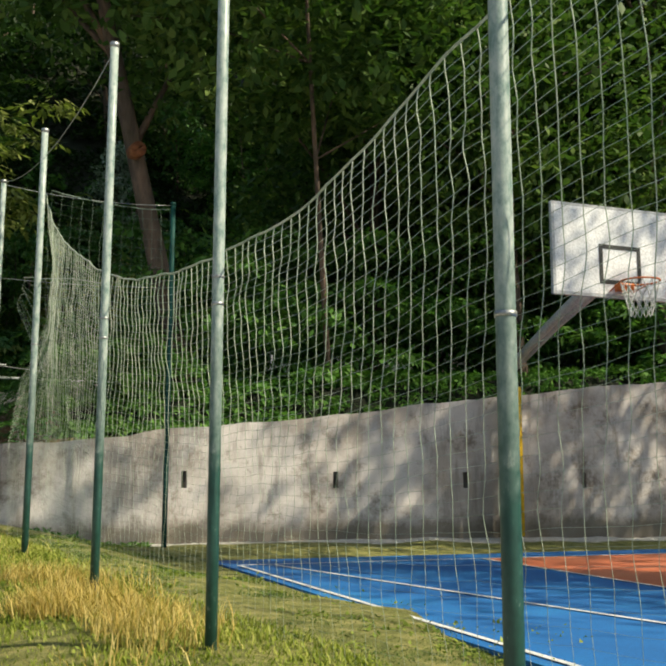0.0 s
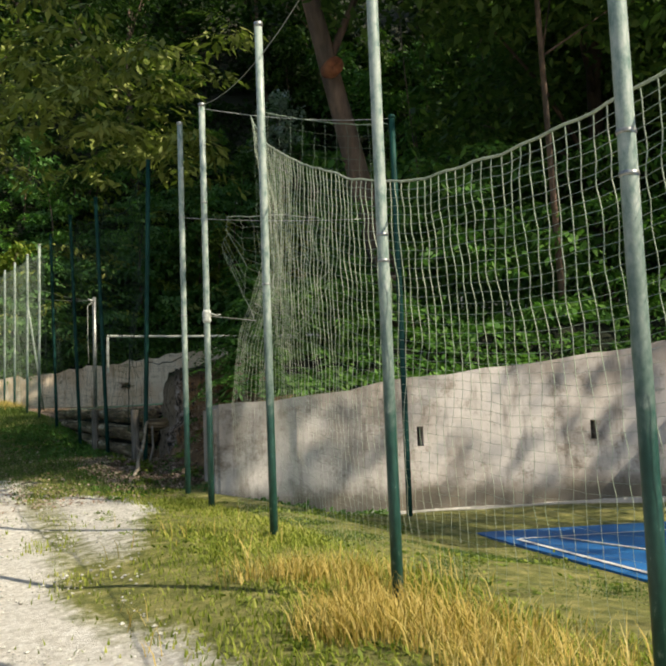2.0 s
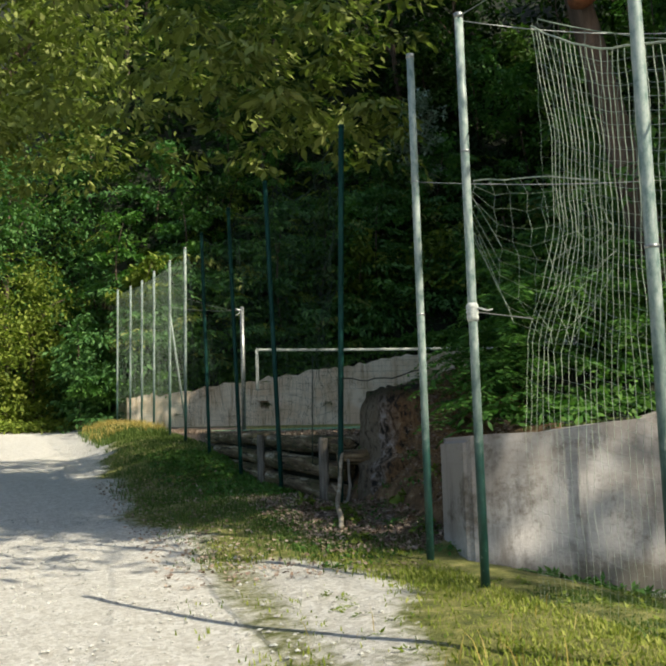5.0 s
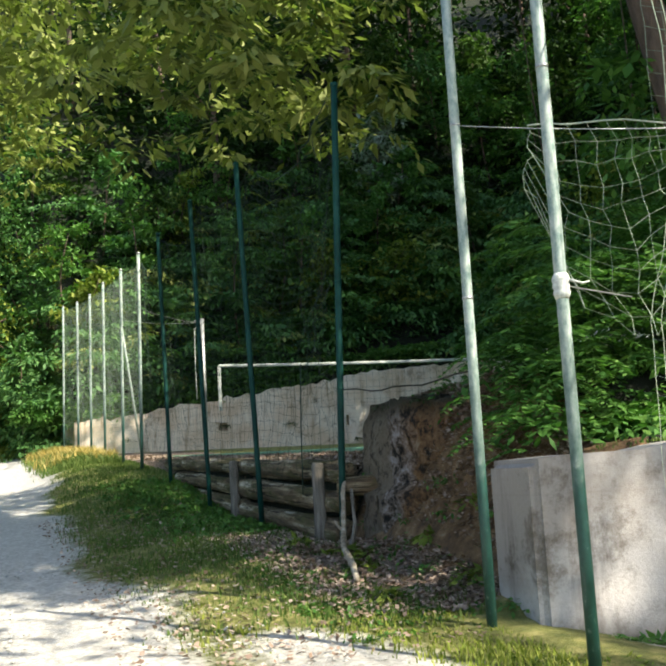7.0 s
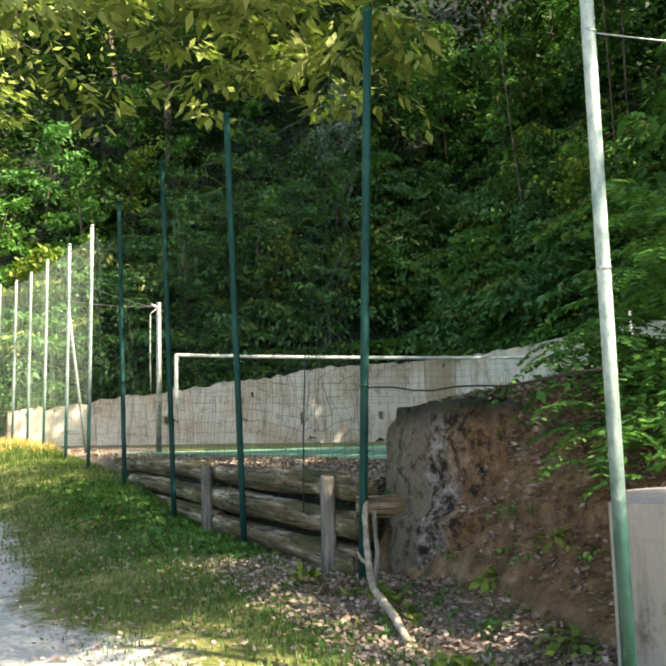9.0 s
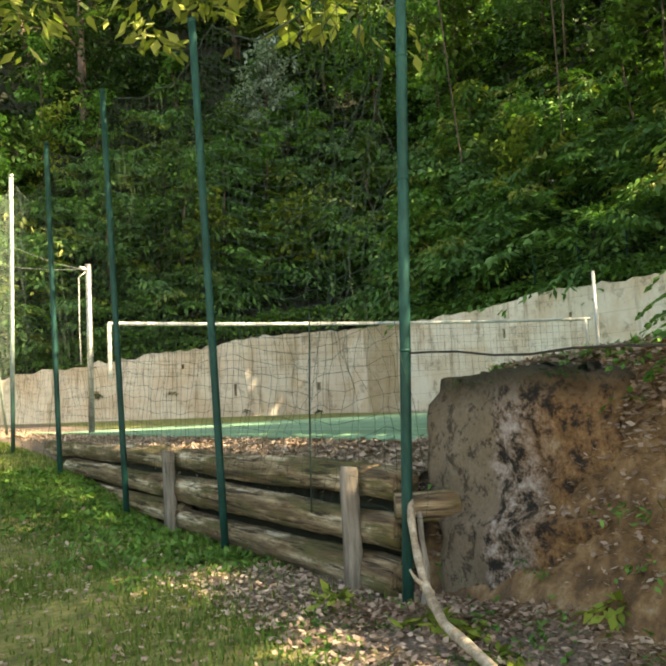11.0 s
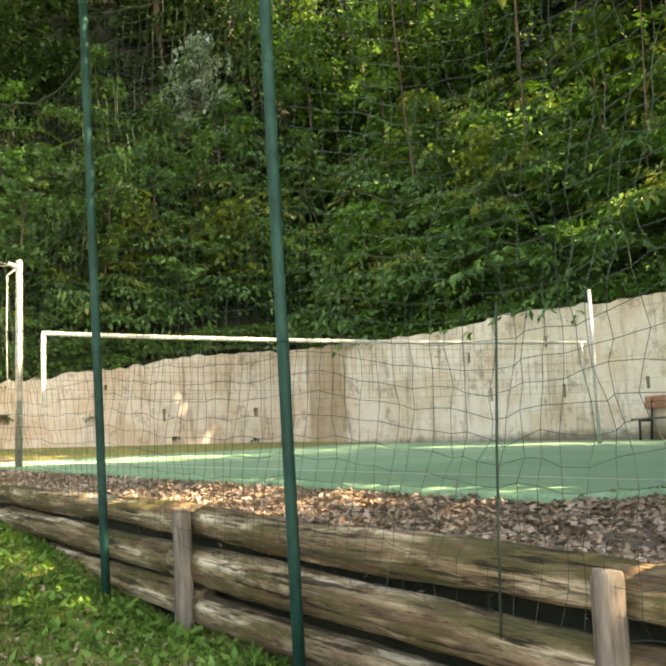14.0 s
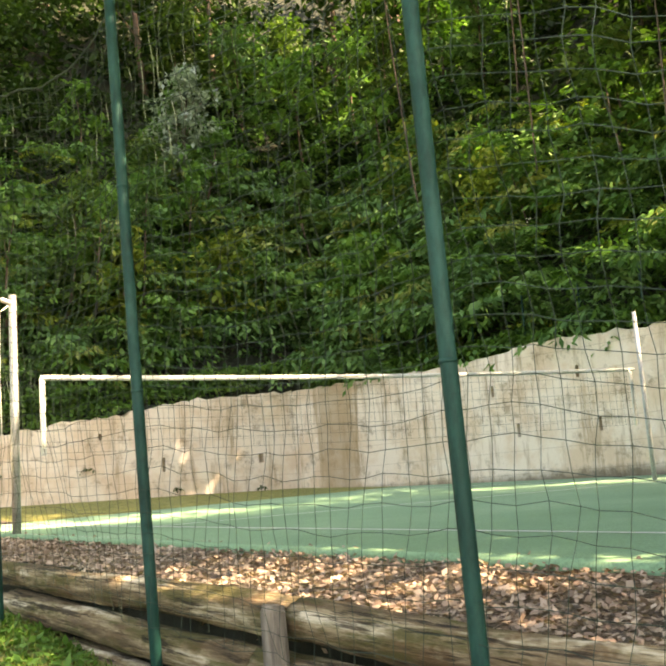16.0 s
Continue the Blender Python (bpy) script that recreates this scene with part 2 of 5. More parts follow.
M_LOG = log_material()
M_STAKE = two_scale("weathered_stake_wood", (0.12, 0.10, 0.085), (0.24, 0.21, 0.175), (0.34, 0.3, 0.26), 5, 30, 0.9, 0.8, 0.02, (1, 1, 0.12), 0.0, 0.12, 0.7)
M_BARK = two_scale("tree_bark", (0.05, 0.035, 0.028), (0.12, 0.085, 0.065), (0.24, 0.15, 0.11), 2.2, 12, 0.95, 0.9, 0.06, (1, 1, 0.25))
M_DARK = two_scale("dark_recess", (0.01, 0.009, 0.008), (0.018, 0.016, 0.014), (0.03, 0.026, 0.022), 4, 30, 1.0, 0.2, 0.01)
M_RUST = two_scale("rusty_iron", (0.06, 0.03, 0.018), (0.13, 0.06, 0.03), (0.2, 0.1, 0.05), 5, 40, 0.9, 0.4, 0.005)
M_TERRA = two_scale("terracotta_paint", (0.3, 0.12, 0.07), (0.42, 0.18, 0.11), (0.5, 0.25, 0.16), 4, 30, 0.8, 0.3, 0.006)
M_HOSE = two_scale("barkless_branch_wood", (0.22, 0.17, 0.12), (0.38, 0.31, 0.23), (0.52, 0.45, 0.36), 9, 50, 0.85, 0.6, 0.01, None, 0.0, 0.12, 0.6)
L_HILL = leaf_material("undergrowth_leaves", (0.034, 0.095, 0.03), (0.085, 0.19, 0.06), (0.165, 0.29, 0.095))
L_MID = leaf_material("slope_leaves", (0.02, 0.06, 0.02), (0.065, 0.15, 0.048), (0.14, 0.26, 0.08))
L_TREE = leaf_material("tree_leaves", (0.024, 0.055, 0.014), (0.062, 0.12, 0.03), (0.14, 0.20, 0.055))
# darkened leaf copy: shade of the wood and its gaps put into the colour
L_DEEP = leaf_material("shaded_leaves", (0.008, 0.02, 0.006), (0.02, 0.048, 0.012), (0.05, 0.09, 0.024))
L_OLIVE = leaf_material("olive_leaves", (0.07, 0.09, 0.02), (0.2, 0.235, 0.06), (0.42, 0.44, 0.16))
# yellow-green raised in brightness so the road-end foliage looks sunlit
L_LIME = leaf_material("yellow_green_leaves", (0.07, 0.11, 0.018), (0.18, 0.235, 0.045), (0.34, 0.37, 0.08))
L_SILVER = leaf_material("silver_leaves", (0.15, 0.20, 0.16), (0.26, 0.32, 0.27), (0.40, 0.46, 0.40))
L_FERN = leaf_material("fern_leaves", (0.035, 0.10, 0.022), (0.085, 0.20, 0.045), (0.17, 0.30, 0.075))
L_GRASS = leaf_material("green_grass", (0.12, 0.17, 0.024), (0.26, 0.30, 0.052), (0.45, 0.43, 0.13))
L_STRAW = leaf_material("dry_grass", (0.36, 0.24, 0.06), (0.55, 0.4, 0.13), (0.7, 0.57, 0.26))
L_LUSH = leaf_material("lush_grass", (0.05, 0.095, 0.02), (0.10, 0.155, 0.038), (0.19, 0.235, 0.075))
L_LITTER = leaf_material("fallen_leaves", (0.15, 0.095, 0.07), (0.33, 0.235, 0.185), (0.55, 0.44, 0.37), 0.1)
L_FLOWER = leaf_material("white_blossom", (0.55, 0.56, 0.5), (0.65, 0.66, 0.6), (0.75, 0.75, 0.7), 0.2)


def ground_material():
    """Gravel, grass, leaf litter and forest soil darkened as if shaded, laid out by three masks of the sheet."""
    m, n, l, b = shader("ground", 0.95)
    c = n.new("ShaderNodeTexCoord").outputs["Object"]
    big = noise_tex(n, l, 0.8, 5, 0.6, c)
    mid = noise_tex(n, l, 7, 6, 0.7, c)
    fine = noise_tex(n, l, 45, 8, 0.75, c)
    vor = n.new("ShaderNodeTexVoronoi")
    vor.inputs["Scale"].default_value = 34
    l.new(c, vor.inputs["Vector"])
    grass = ramp(n, l, mid, [(0.3, (0.08, 0.1, 0.02)), (0.48, (0.2, 0.205, 0.05)), (0.64, (0.38, 0.34, 0.12))])
    stone = ramp(n, l, vor.outputs["Color"], [(0.2, (0.62, 0.58, 0.53)), (0.6, (0.78, 0.74, 0.69)), (0.9, (0.86, 0.83, 0.79))])
    stone = mix(n, l, 0.45, stone, ramp(n, l, mid, [(0.3, (0.6, 0.57, 0.52)), (0.6, (1, 1, 1))]), "MULTIPLY")
    litter = ramp(n, l, fine, [(0.3, (0.07, 0.048, 0.035)), (0.5, (0.17, 0.125, 0.095)), (0.7, (0.32, 0.25, 0.2))])
    # soil colour taken near black, with the shade under the shrubs in it
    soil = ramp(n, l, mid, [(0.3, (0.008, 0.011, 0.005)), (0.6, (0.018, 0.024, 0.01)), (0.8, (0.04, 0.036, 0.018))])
    earth = ramp(n, l, mid, [(0.32, (0.05, 0.03, 0.016)), (0.46, (0.17, 0.095, 0.045)), (0.58, (0.28, 0.17, 0.085)), (0.72, (0.42, 0.33, 0.23))])
    col = grass
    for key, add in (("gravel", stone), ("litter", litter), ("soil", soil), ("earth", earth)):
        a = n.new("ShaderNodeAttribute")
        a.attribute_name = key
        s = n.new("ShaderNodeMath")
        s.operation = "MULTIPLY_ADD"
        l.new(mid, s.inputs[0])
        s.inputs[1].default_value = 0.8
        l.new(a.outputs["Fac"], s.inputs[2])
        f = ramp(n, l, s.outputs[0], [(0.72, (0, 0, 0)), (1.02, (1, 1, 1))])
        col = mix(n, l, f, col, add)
    col = mix(n, l, 0.5, col, ramp(n, l, fine, [(0.3, (0.45, 0.45, 0.45)), (0.62, (1, 1, 1))]), "MULTIPLY")
    l.new(col, b.inputs["Base Color"])
    bump(n, l, b, fine, 0.9, 0.03)
    return m


M_GROUND = ground_material()


# ---- builders ----
def part(name, bm, material, parent=None, label="", smooth=True):
    me = bpy.data.meshes.new(name)
    bm.normal_update()
    bm.to_mesh(me)
    bm.free()
    me.materials.append(material)
    if smooth:
        for p in me.polygons:
            p.use_smooth = True
    ob = new(name, me)
    if parent is not None:
        ob.parent = parent
    if label:
        ob["label"] = label
    return ob


def base(name, m, label, category, group="", kind=""):
    e = new(name)
    e.matrix_world = m
    return tagged(e, label, category, group, kind)


def box(bm, size, m, bevel=0.0, seg=2):
    made = bmesh.ops.create_cube(bm, size=1.0, matrix=m @ Matrix.Diagonal((*size, 1)))
    if bevel:
        edges = list({e for v in made["verts"] for e in v.link_edges})
        bmesh.ops.bevel(bm, geom=edges, offset=bevel, segments=seg, affect="EDGES")
    return bm


def tube(bm, pts, radii, seg=10, cap=True):
    """A round tube along points, with a radius at each."""
    rings = []
    pts = [Vector(p) for p in pts]
    side = None
    for i, p in enumerate(pts):
        d = (pts[min(i + 1, len(pts) - 1)] - pts[max(i - 1, 0)]).normalized()
        if side is None:
            side = d.orthogonal().normalized()
        side = (side - d * side.dot(d)).normalized()
        up = d.cross(side)
        r = radii[i] if isinstance(radii, (list, tuple)) else radii
        rings.append([bm.verts.new(p + (side * math.cos(a) + up * math.sin(a)) * r) for a in (2 * math.pi * k / seg for k in range(seg))])
    for a, b in zip(rings, rings[1:]):
        for k in range(seg):
            bm.faces.new((a[k], a[(k + 1) % seg], b[(k + 1) % seg], b[k]))
    if cap:
        bm.faces.new(rings[0][::-1])
        bm.faces.new(rings[-1])
    return bm


def mesh_from(name, verts, faces, material, parent=None, smooth=False):
    me = bpy.data.meshes.new(name)
    verts = np.asarray(verts, np.float32)
    faces = np.asarray(faces, np.int32)
    k = faces.shape[1]
    me.vertices.add(len(verts))
    me.vertices.foreach_set("co", verts.ravel())
    me.loops.add(faces.size)
    me.loops.foreach_set("vertex_index", faces.ravel())
    me.polygons.add(len(faces))
    me.polygons.foreach_set("loop_start", np.arange(0, faces.size, k, dtype=np.int32))
    me.polygons.foreach_set("use_smooth", np.full(len(faces), smooth))
    me.update(calc_edges=True)
    me.validate()
    me.materials.append(material)
    ob = new(name, me)
    if parent is not None:
        ob.parent = parent
    return ob


RNG = np.random.default_rng(7)


def leaf_faces(centres, size, spread=0.45, droop=0.35, outward=None, narrow=0.5):
    """Folded pointed leaves, two triangles each, round the given places."""
    n = len(centres)
    yaw = RNG.uniform(0, 2 * np.pi, n)
    tilt = RNG.normal(-droop, spread, n)
    d = np.stack([np.cos(yaw) * np.cos(tilt), np.sin(yaw) * np.cos(tilt), np.sin(tilt)], 1)
    if outward is not None:
        d = d + outward
        d /= np.linalg.norm(d, axis=1)[:, None]
    s = np.cross(d, RNG.normal(0, 0.35, (n, 3)) + np.array([0, 0, 1.0]))
    s /= np.linalg.norm(s, axis=1)[:, None] + 1e-6
    up = np.cross(s, d)
    ln = (size * RNG.uniform(0.6, 1.35, n))[:, None]
    w = ln * narrow * RNG.uniform(0.8, 1.2, n)[:, None]
    v = np.empty((n, 4, 3))
    v[:, 0] = centres
    v[:, 1] = centres + d * ln * 0.45 + s * w * 0.5 - up * w * 0.12
    v[:, 2] = centres + d * ln - up * ln * 0.12
    v[:, 3] = centres + d * ln * 0.45 - s * w * 0.5 - up * w * 0.12
    i = np.arange(n)[:, None] * 4
    f = np.concatenate([np.concatenate([i, i + 1, i + 2], 1), np.concatenate([i, i + 2, i + 3], 1)])
    return v.reshape(-1, 3), f


def smooth01(x, a, b):
    t = np.clip((x - a) / (b - a), 0, 1)
    return t * t * (3 - 2 * t)


# ---- the lie of the land ----
def road_z(y):
    return 0.15 + 0.066 * (np.clip(y, -30, 45) - 8)


def court_two_z(x, y):
    return 1.68 + 0.026 * (y - 23.1) + 0.008 * (x - 4)


def wall_one_y(x):
    return 9.335 - 0.2418 * x


def ground_z(x, y):
    x, y = np.asarray(x, float), np.asarray(y, float)
    r = road_z(y)
    verge = np.interp(y, [-10, 0, 1, 3, 5.3, 7.7, 8.8, 11.8, 14.5, 16, 17.3, 20.2, 24, 30, 45], [-0.5, -0.12, -0.05, 0.0, 0.13, 0.2, 0.26, 0.55, 0.66, 0.72, 0.95, 1.33, 1.62, 1.95, 2.6])
    z = r + (verge - r) * smooth01(x, 0.2, 1.9)
    # the lower court and its surround
    low = smooth01(x, 2.6, 4.0) * (1 - smooth01(y, wall_one_y(x) + 0.1, wall_one_y(x) + 0.35))
    foot = -0.105 + 0.09 * smooth01(y, 5.6, 7.5) + 0.1 * (1 - smooth01(x, 2.6, 4.4)) * smooth01(y, 5.5, 7.5)
    z = z + (foot - z) * low
    # bank between the courts
    back = smooth01(y, wall_one_y(x) + 0.15, wall_one_y(x) + 0.4)
    bank = np.interp(x, [2.6, 2.95, 3.2, 3.45, 4.2, 8, 13], [0.04, 0.2, 0.95, 1.26, 1.3, 1.3, 1.35]) * (0.62 + 0.38 * smooth01(y, wall_one_y(x) + 0.7, wall_one_y(x) + 1.7))
    bank = bank * (1 - 0.8 * smooth01(y, 10.7, 11.8) * (x < 2.95))
    crest = 1.55 + 0.045 * (x - 3)
    bank_z = z + (crest - z) * bank
    rise = back * smooth01(x, 2.5, 2.9) * (1 - smooth01(y, 11.95, 12.05) * (x < 30))
    z = z + (bank_z - z) * rise
    # terrace of the upper court, held by the logs
    terrace = smooth01(x, 2.92, 3.0) * smooth01(y, 11.95, 12.15)
    edge = 1.25 + 0.035 * (y - 12.2)
    lit = edge + (court_two_z(x, y) - 0.03 - edge) * smooth01(x, 3.1, 4.2)
    z = z + (np.maximum(lit, z) - z) * terrace
    # the wooded hillside
    d_back = y - (35.85 - 0.115 * x)
    d_side = (x - 16.2 + 0.14 * (y - 29.1)) - 0.3
    d_low = np.minimum(x - 13.5, 60) - 0.35 * np.maximum(wall_one_y(x) - y + 14, 0)
    d_road = (y - 50 + 0.55 * (x + 3))
    hill = np.maximum(np.maximum(np.where(x > 2.55, d_back, d_road), np.where(y > 16, d_side, -1)), np.where(y <= 16, np.minimum(d_side, d_low), -1))
    hill = np.maximum(hill, d_road)
    top = np.where(d_back > d_side, np.interp(x, [1, 3, 7, 10.5, 13, 15.5], [3.1, 3.2, 3.7, 4.25, 4.6, 4.7]), 4.7)
    start = np.where(x > 2.55, top, z)
    h = np.where(hill > 0, np.maximum(z, start + 1.05 * np.clip(hill, 0, 60)), z)
    left = np.clip(-x - 9, 0, 60)
    return h + 0.25 * left * smooth01(left, 0, 3)


def spaced(lo, hi, step, far, grow=1.35):
    mid = list(np.arange(lo, hi + 1e-6, step))
    out, s = [], step
    while mid[-1] < far:
        s *= grow
        mid.append(mid[-1] + s)
    s = step
    while mid[0] > -far:
        s *= grow
        mid.insert(0, mid[0] - s)
    return np.array(mid)


gx, gy = spaced(-4.0, 18.0, 0.14, 600), spaced(-6.0, 38.0, 0.16, 600)
GX, GY = np.meshgrid(gx, gy)
GZ = ground_z(GX, GY)
rough_bits = np.array([[noise.noise((x * 1.3, y * 1.3, 0.0)) for x in gx] for y in gy])
on_court = ((GX > 3.9) & (GY < wall_one_y(GX) - 1.2) & (GY > -40) & (GX < 40)) | ((GX > 4.0) & (GY > 12.1) & (GY < 35.4))
GZ = GZ + rough_bits * np.where(on_court, 0.0, 0.035)
nx, ny = len(gx), len(gy)
idx = np.arange(nx * ny).reshape(ny, nx)
quads = np.stack([idx[:-1, :-1], idx[:-1, 1:], idx[1:, 1:], idx[1:, :-1]], -1).reshape(-1, 4)
ground = mesh_from("ground", np.stack([GX, GY, GZ], -1).reshape(-1, 3), quads, M_GROUND, None, True)
tagged(ground, "sloping ground of pale gravel, grass, fallen leaves and woodland soil", "ground", kind="structure")
wob = 0.35 * np.sin(GY * 0.9) + 0.25 * np.sin(GY * 2.3 + 1) + rough_bits * 0.4
edge_x = np.interp(GY, [-6, 2, 5, 8, 10, 12, 14, 18, 22, 26, 40], [0.6, 0.8, 1.1, 1.9, 1.2, 0.7, 0.6, 0.7, 0.9, 1.3, 1.6])
gravel = (1 - smooth01(GX, edge_x + wob * 0.4 - 0.6, edge_x + wob * 0.4 + 0.5)) * smooth01(GX, -4.5, -3.2) * (GY < 48)
gravel = np.maximum(gravel, smooth01(GX, 2.9, 3.3) * smooth01(GY, wall_one_y(GX) - 0.75, wall_one_y(GX) - 0.3) * (GY < wall_one_y(GX) + 0.1) * 0.75)
litter = smooth01(GY, 9.0, 10.2) * (1 - smooth01(GY, 12.6, 14.2)) * smooth01(GX, 1.5, 2.3) * (GX < 3.4)
litter = np.maximum(litter, ((GX > 2.85) & ((GX < 5.5) | (GY < 14)) & (GX < 16) & (GY > 12) & (GY < 34)).astype(float))
litter = np.maximum(litter, ((GX > 2.3) & (GX < 3.6) & (GY > 9.3) & (GY < 12)).astype(float) * 0.8)
# shade between the logs, painted as near-black ground behind them
log_gap_shade = (GX > 2.76) & (GX < 3.03) & (GY > 12.0) & (GY < 20.5)
hillside = log_gap_shade | (GZ > court_two_z(GX, GY) + 1.5) & ((GX > 2) | (GY > 38)) | ((GX > 3.7) & (GY > wall_one_y(GX) + 0.2) & (GY < 12.1) & (GY > 0)) | (GX < -7)
earth = smooth01(GX, 2.6, 2.95) * (GX < 3.75) * (GY > wall_one_y(GX) + 0.2) * (GY < 12.0) * 0.75
track = np.exp(-((GX - 0.75 - 0.05 * (GY - 5)) / 0.33) ** 2) * smooth01(GY, 2.0, 4.5) * (1 - smooth01(GY, 9.5, 11.5))
gravel = gravel * (1 - 0.62 * track)
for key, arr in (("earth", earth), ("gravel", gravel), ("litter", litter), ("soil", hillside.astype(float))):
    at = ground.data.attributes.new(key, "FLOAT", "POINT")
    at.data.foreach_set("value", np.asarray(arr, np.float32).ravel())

# ---- retaining walls ----


def wall(name, a, b, thick, tops, foot, material, label, slots=(), back=1, skew=0.0):
    """A wall from a to b with an uneven crest; slots (along, low, high, width) are recessed weep holes."""
    a, b = Vector((*a, 0)), Vector((*b, 0))
    run = (b - a).length
    d = (b - a) / run
    nrm = Vector((-d.y, d.x, 0)) * back
    bm = bmesh.new()
    cuts = {0.0, run}
    for s, lo, hi, w in slots:
        cuts |= {s - w / 2, s + w / 2}
    k = 0.0
    while k < run:
        if all(abs(k - c) > 0.08 for c in cuts):
            cuts.add(k)
        k += 0.22
    cuts = sorted(cuts)
    worn = 0.02 if name == "wall_lower_court" else 0.14

    def crest(s):
        return float(np.interp(s, [p[0] for p in tops], [p[1] for p in tops])) + 0.035 * noise.noise((s * 1.7, run, 3.0)) + worn * noise.noise((s * 6, run, 1.0))

    def slab(s0, s1, z00, z01, z10, z11, depth0=0.0):
        vs = []
        for dep in (depth0, thick):
            for s, lo, hi in ((s0, z00, z01), (s1, z10, z11)):
                for z in (lo, hi):
                    vs.append(bm.verts.new(a + d * (s + (skew if s == 0.0 and dep == thick else 0.0)) + nrm * dep + Vector((0, 0, z))))
        f = vs
        for q in ((0, 2, 3, 1), (4, 5, 7, 6), (1, 3, 7, 5), (0, 4, 6, 2), (0, 1, 5, 4), (2, 6, 7, 3)):
            bm.faces.new([f[i] for i in q])
    for s0, s1 in zip(cuts, cuts[1:]):
        hit = [q for q in slots if abs((s0 + s1) / 2 - q[0]) < q[3] / 2]
        if hit:
            _, lo, hi, w = hit[0]
            slab(s0, s1, foot, lo, foot, lo)
            slab(s0, s1, lo, hi, lo, hi, thick * 0.5)
            slab(s0, s1, hi, crest(s0), hi, crest(s1))
        else:
            slab(s0, s1, foot, crest(s0), foot, crest(s1))
    bmesh.ops.remove_doubles(bm, verts=bm.verts, dist=0.0005)
    bmesh.ops.recalc_face_normals(bm, faces=bm.faces)
    if skew:
        rim = [e for e in bm.edges if all((v.co - a).to_2d().dot(d.to_2d()) < 0.02 for v in e.verts) and max(v.co.z for v in e.verts) > 0.5]
        bmesh.ops.bevel(bm, geom=rim, offset=0.045, segments=3, affect="EDGES")
    return tagged(part(name, bm, material, None, "", False), label, "wall", kind="structure")


w1a, w1b = (2.76, 8.668), (20.0, 4.499)
ux = 17.737 / 17.24
slot_row = [((x - 2.76) * ux, 0.68, 0.9, 0.075) for x in (4.986, 7.01, 8.93, 10.86, 12.8, 14.8)]
wall("wall_lower_court", w1a, w1b, 0.58, [(0, 1.21), (0.6, 1.23), (1.3, 1.31), (2.1, 1.45), (3.0, 1.52), (4.35, 1.67), (6.8, 1.99), (8.8, 2.23), (12, 2.5), (18, 3.0)], -0.5, M_WALL,
     "pale stained concrete retaining wall behind the blue court", slot_row, 1, -0.11)
wall("wall_far", (2.5, 35.174), (15.05, 33.73), 0.5, [(0, 3.16), (4.3, 3.72), (7.8, 4.25), (10.3, 4.6), (12.7, 4.75)], 1.0, M_WALL_FAR,
     "warm stained concrete retaining wall beyond the green court", [(7.3, 3.6, 3.75, 0.1), (8.9, 2.75, 3.1, 0.09), (11.6, 2.85, 3.1, 0.16), (4.7, 2.75, 3.0, 0.3)])
wall("wall_side", (15.05, 33.72), (17.4, 16.9), 0.5, [(0, 4.72), (4, 4.62), (6, 4.6), (8, 4.78), (10, 4.68), (14, 4.8), (23, 4.8)], 0.6, M_WALL_FAR,
     "pale stained concrete retaining wall beside the green court", [(7.3, 2.8, 3.1, 0.08), (9.3, 2.75, 3.05, 0.08), (6.7, 3.75, 4.0, 0.08), (8.9, 3.9, 4.15, 0.08), (11.3, 2.8, 3.05, 0.08)])


# ---- courts ----
def sheet(name, corners, material, zf, parent=None, thick=0.0):
    bm = bmesh.new()
    top = [bm.verts.new((x, y, zf(x, y))) for x, y in corners]
    bm.faces.new(top)
    if thick:
        low = [bm.verts.new((x, y, zf(x, y) - thick)) for x, y in corners]
        k = len(corners)
        for i in range(k):
            bm.faces.new((top[i], low[i], low[(i + 1) % k], top[(i + 1) % k]))
    bmesh.ops.recalc_face_normals(bm, faces=bm.faces)
    return part(name, bm, material, parent, "", False)


C1 = Vector((4.43, 5.45))
U1, V1 = Vector((0.972, -0.236)), Vector((-0.21, -0.978))


def court_one(u, v):
    p = C1 + U1 * u + V1 * v
    return (p.x, p.y)


def flat(z):
    return lambda x, y: z


def strip(zf, name, p0, p1, w, at, parent):
    """A painted line between two places of a court."""
    p0, p1 = Vector(at(*p0)), Vector(at(*p1))
    d = (p1 - p0).normalized()
    s = Vector((-d.y, d.x)) * w / 2
    return sheet(name, [tuple(p0 + s), tuple(p0 - s), tuple(p1 - s), tuple(p1 + s)], M_LINE, zf, parent)


court1 = sheet("court_surface", [court_one(-0.15, -0.75), court_one(10.7, -0.75), court_one(10.7, 20), court_one(-0.15, 20)], M_BLUE, flat(-0.085), None, 0.08)
tagged(court1, "smooth blue painted sports court with white lines and an orange zone", "sports court", kind="structure")
key_zone = sheet("orange_zone", [court_one(2.75, -0.05), court_one(7.65, -0.05), court_one(7.65, 5.7), court_one(2.6, 5.7)], M_ORANGE, flat(-0.081), court1)
for p0, p1 in (((-0.03, 0), (-0.03, 19)), ((0, -0.03), (10.4, -0.03)), ((10.43, 0), (10.43, 19)), ((0.33, 0.05), (1.95, 8.0)), ((2.75, 0.0), (2.6, 5.7))):
    strip(flat(-0.077), "court_line", p0, p1, 0.045, court_one, court1)

court2 = sheet("court_surface_upper", [(4.3, 13.62), (17.0, 12.2), (17.0, 19.5), (15.05, 33.7), (3.0, 35.05), (4.0, 24.2), (4.08, 16.0), (4.1, 13.8)], M_GREEN, court_two_z, None, 0.1)
tagged(court2, "faded green painted sports court with worn white lines", "sports court", kind="structure")


def above_two(x, y):
    return court_two_z(x, y) + 0.005


def court_two(u, v):
    return (u, v)


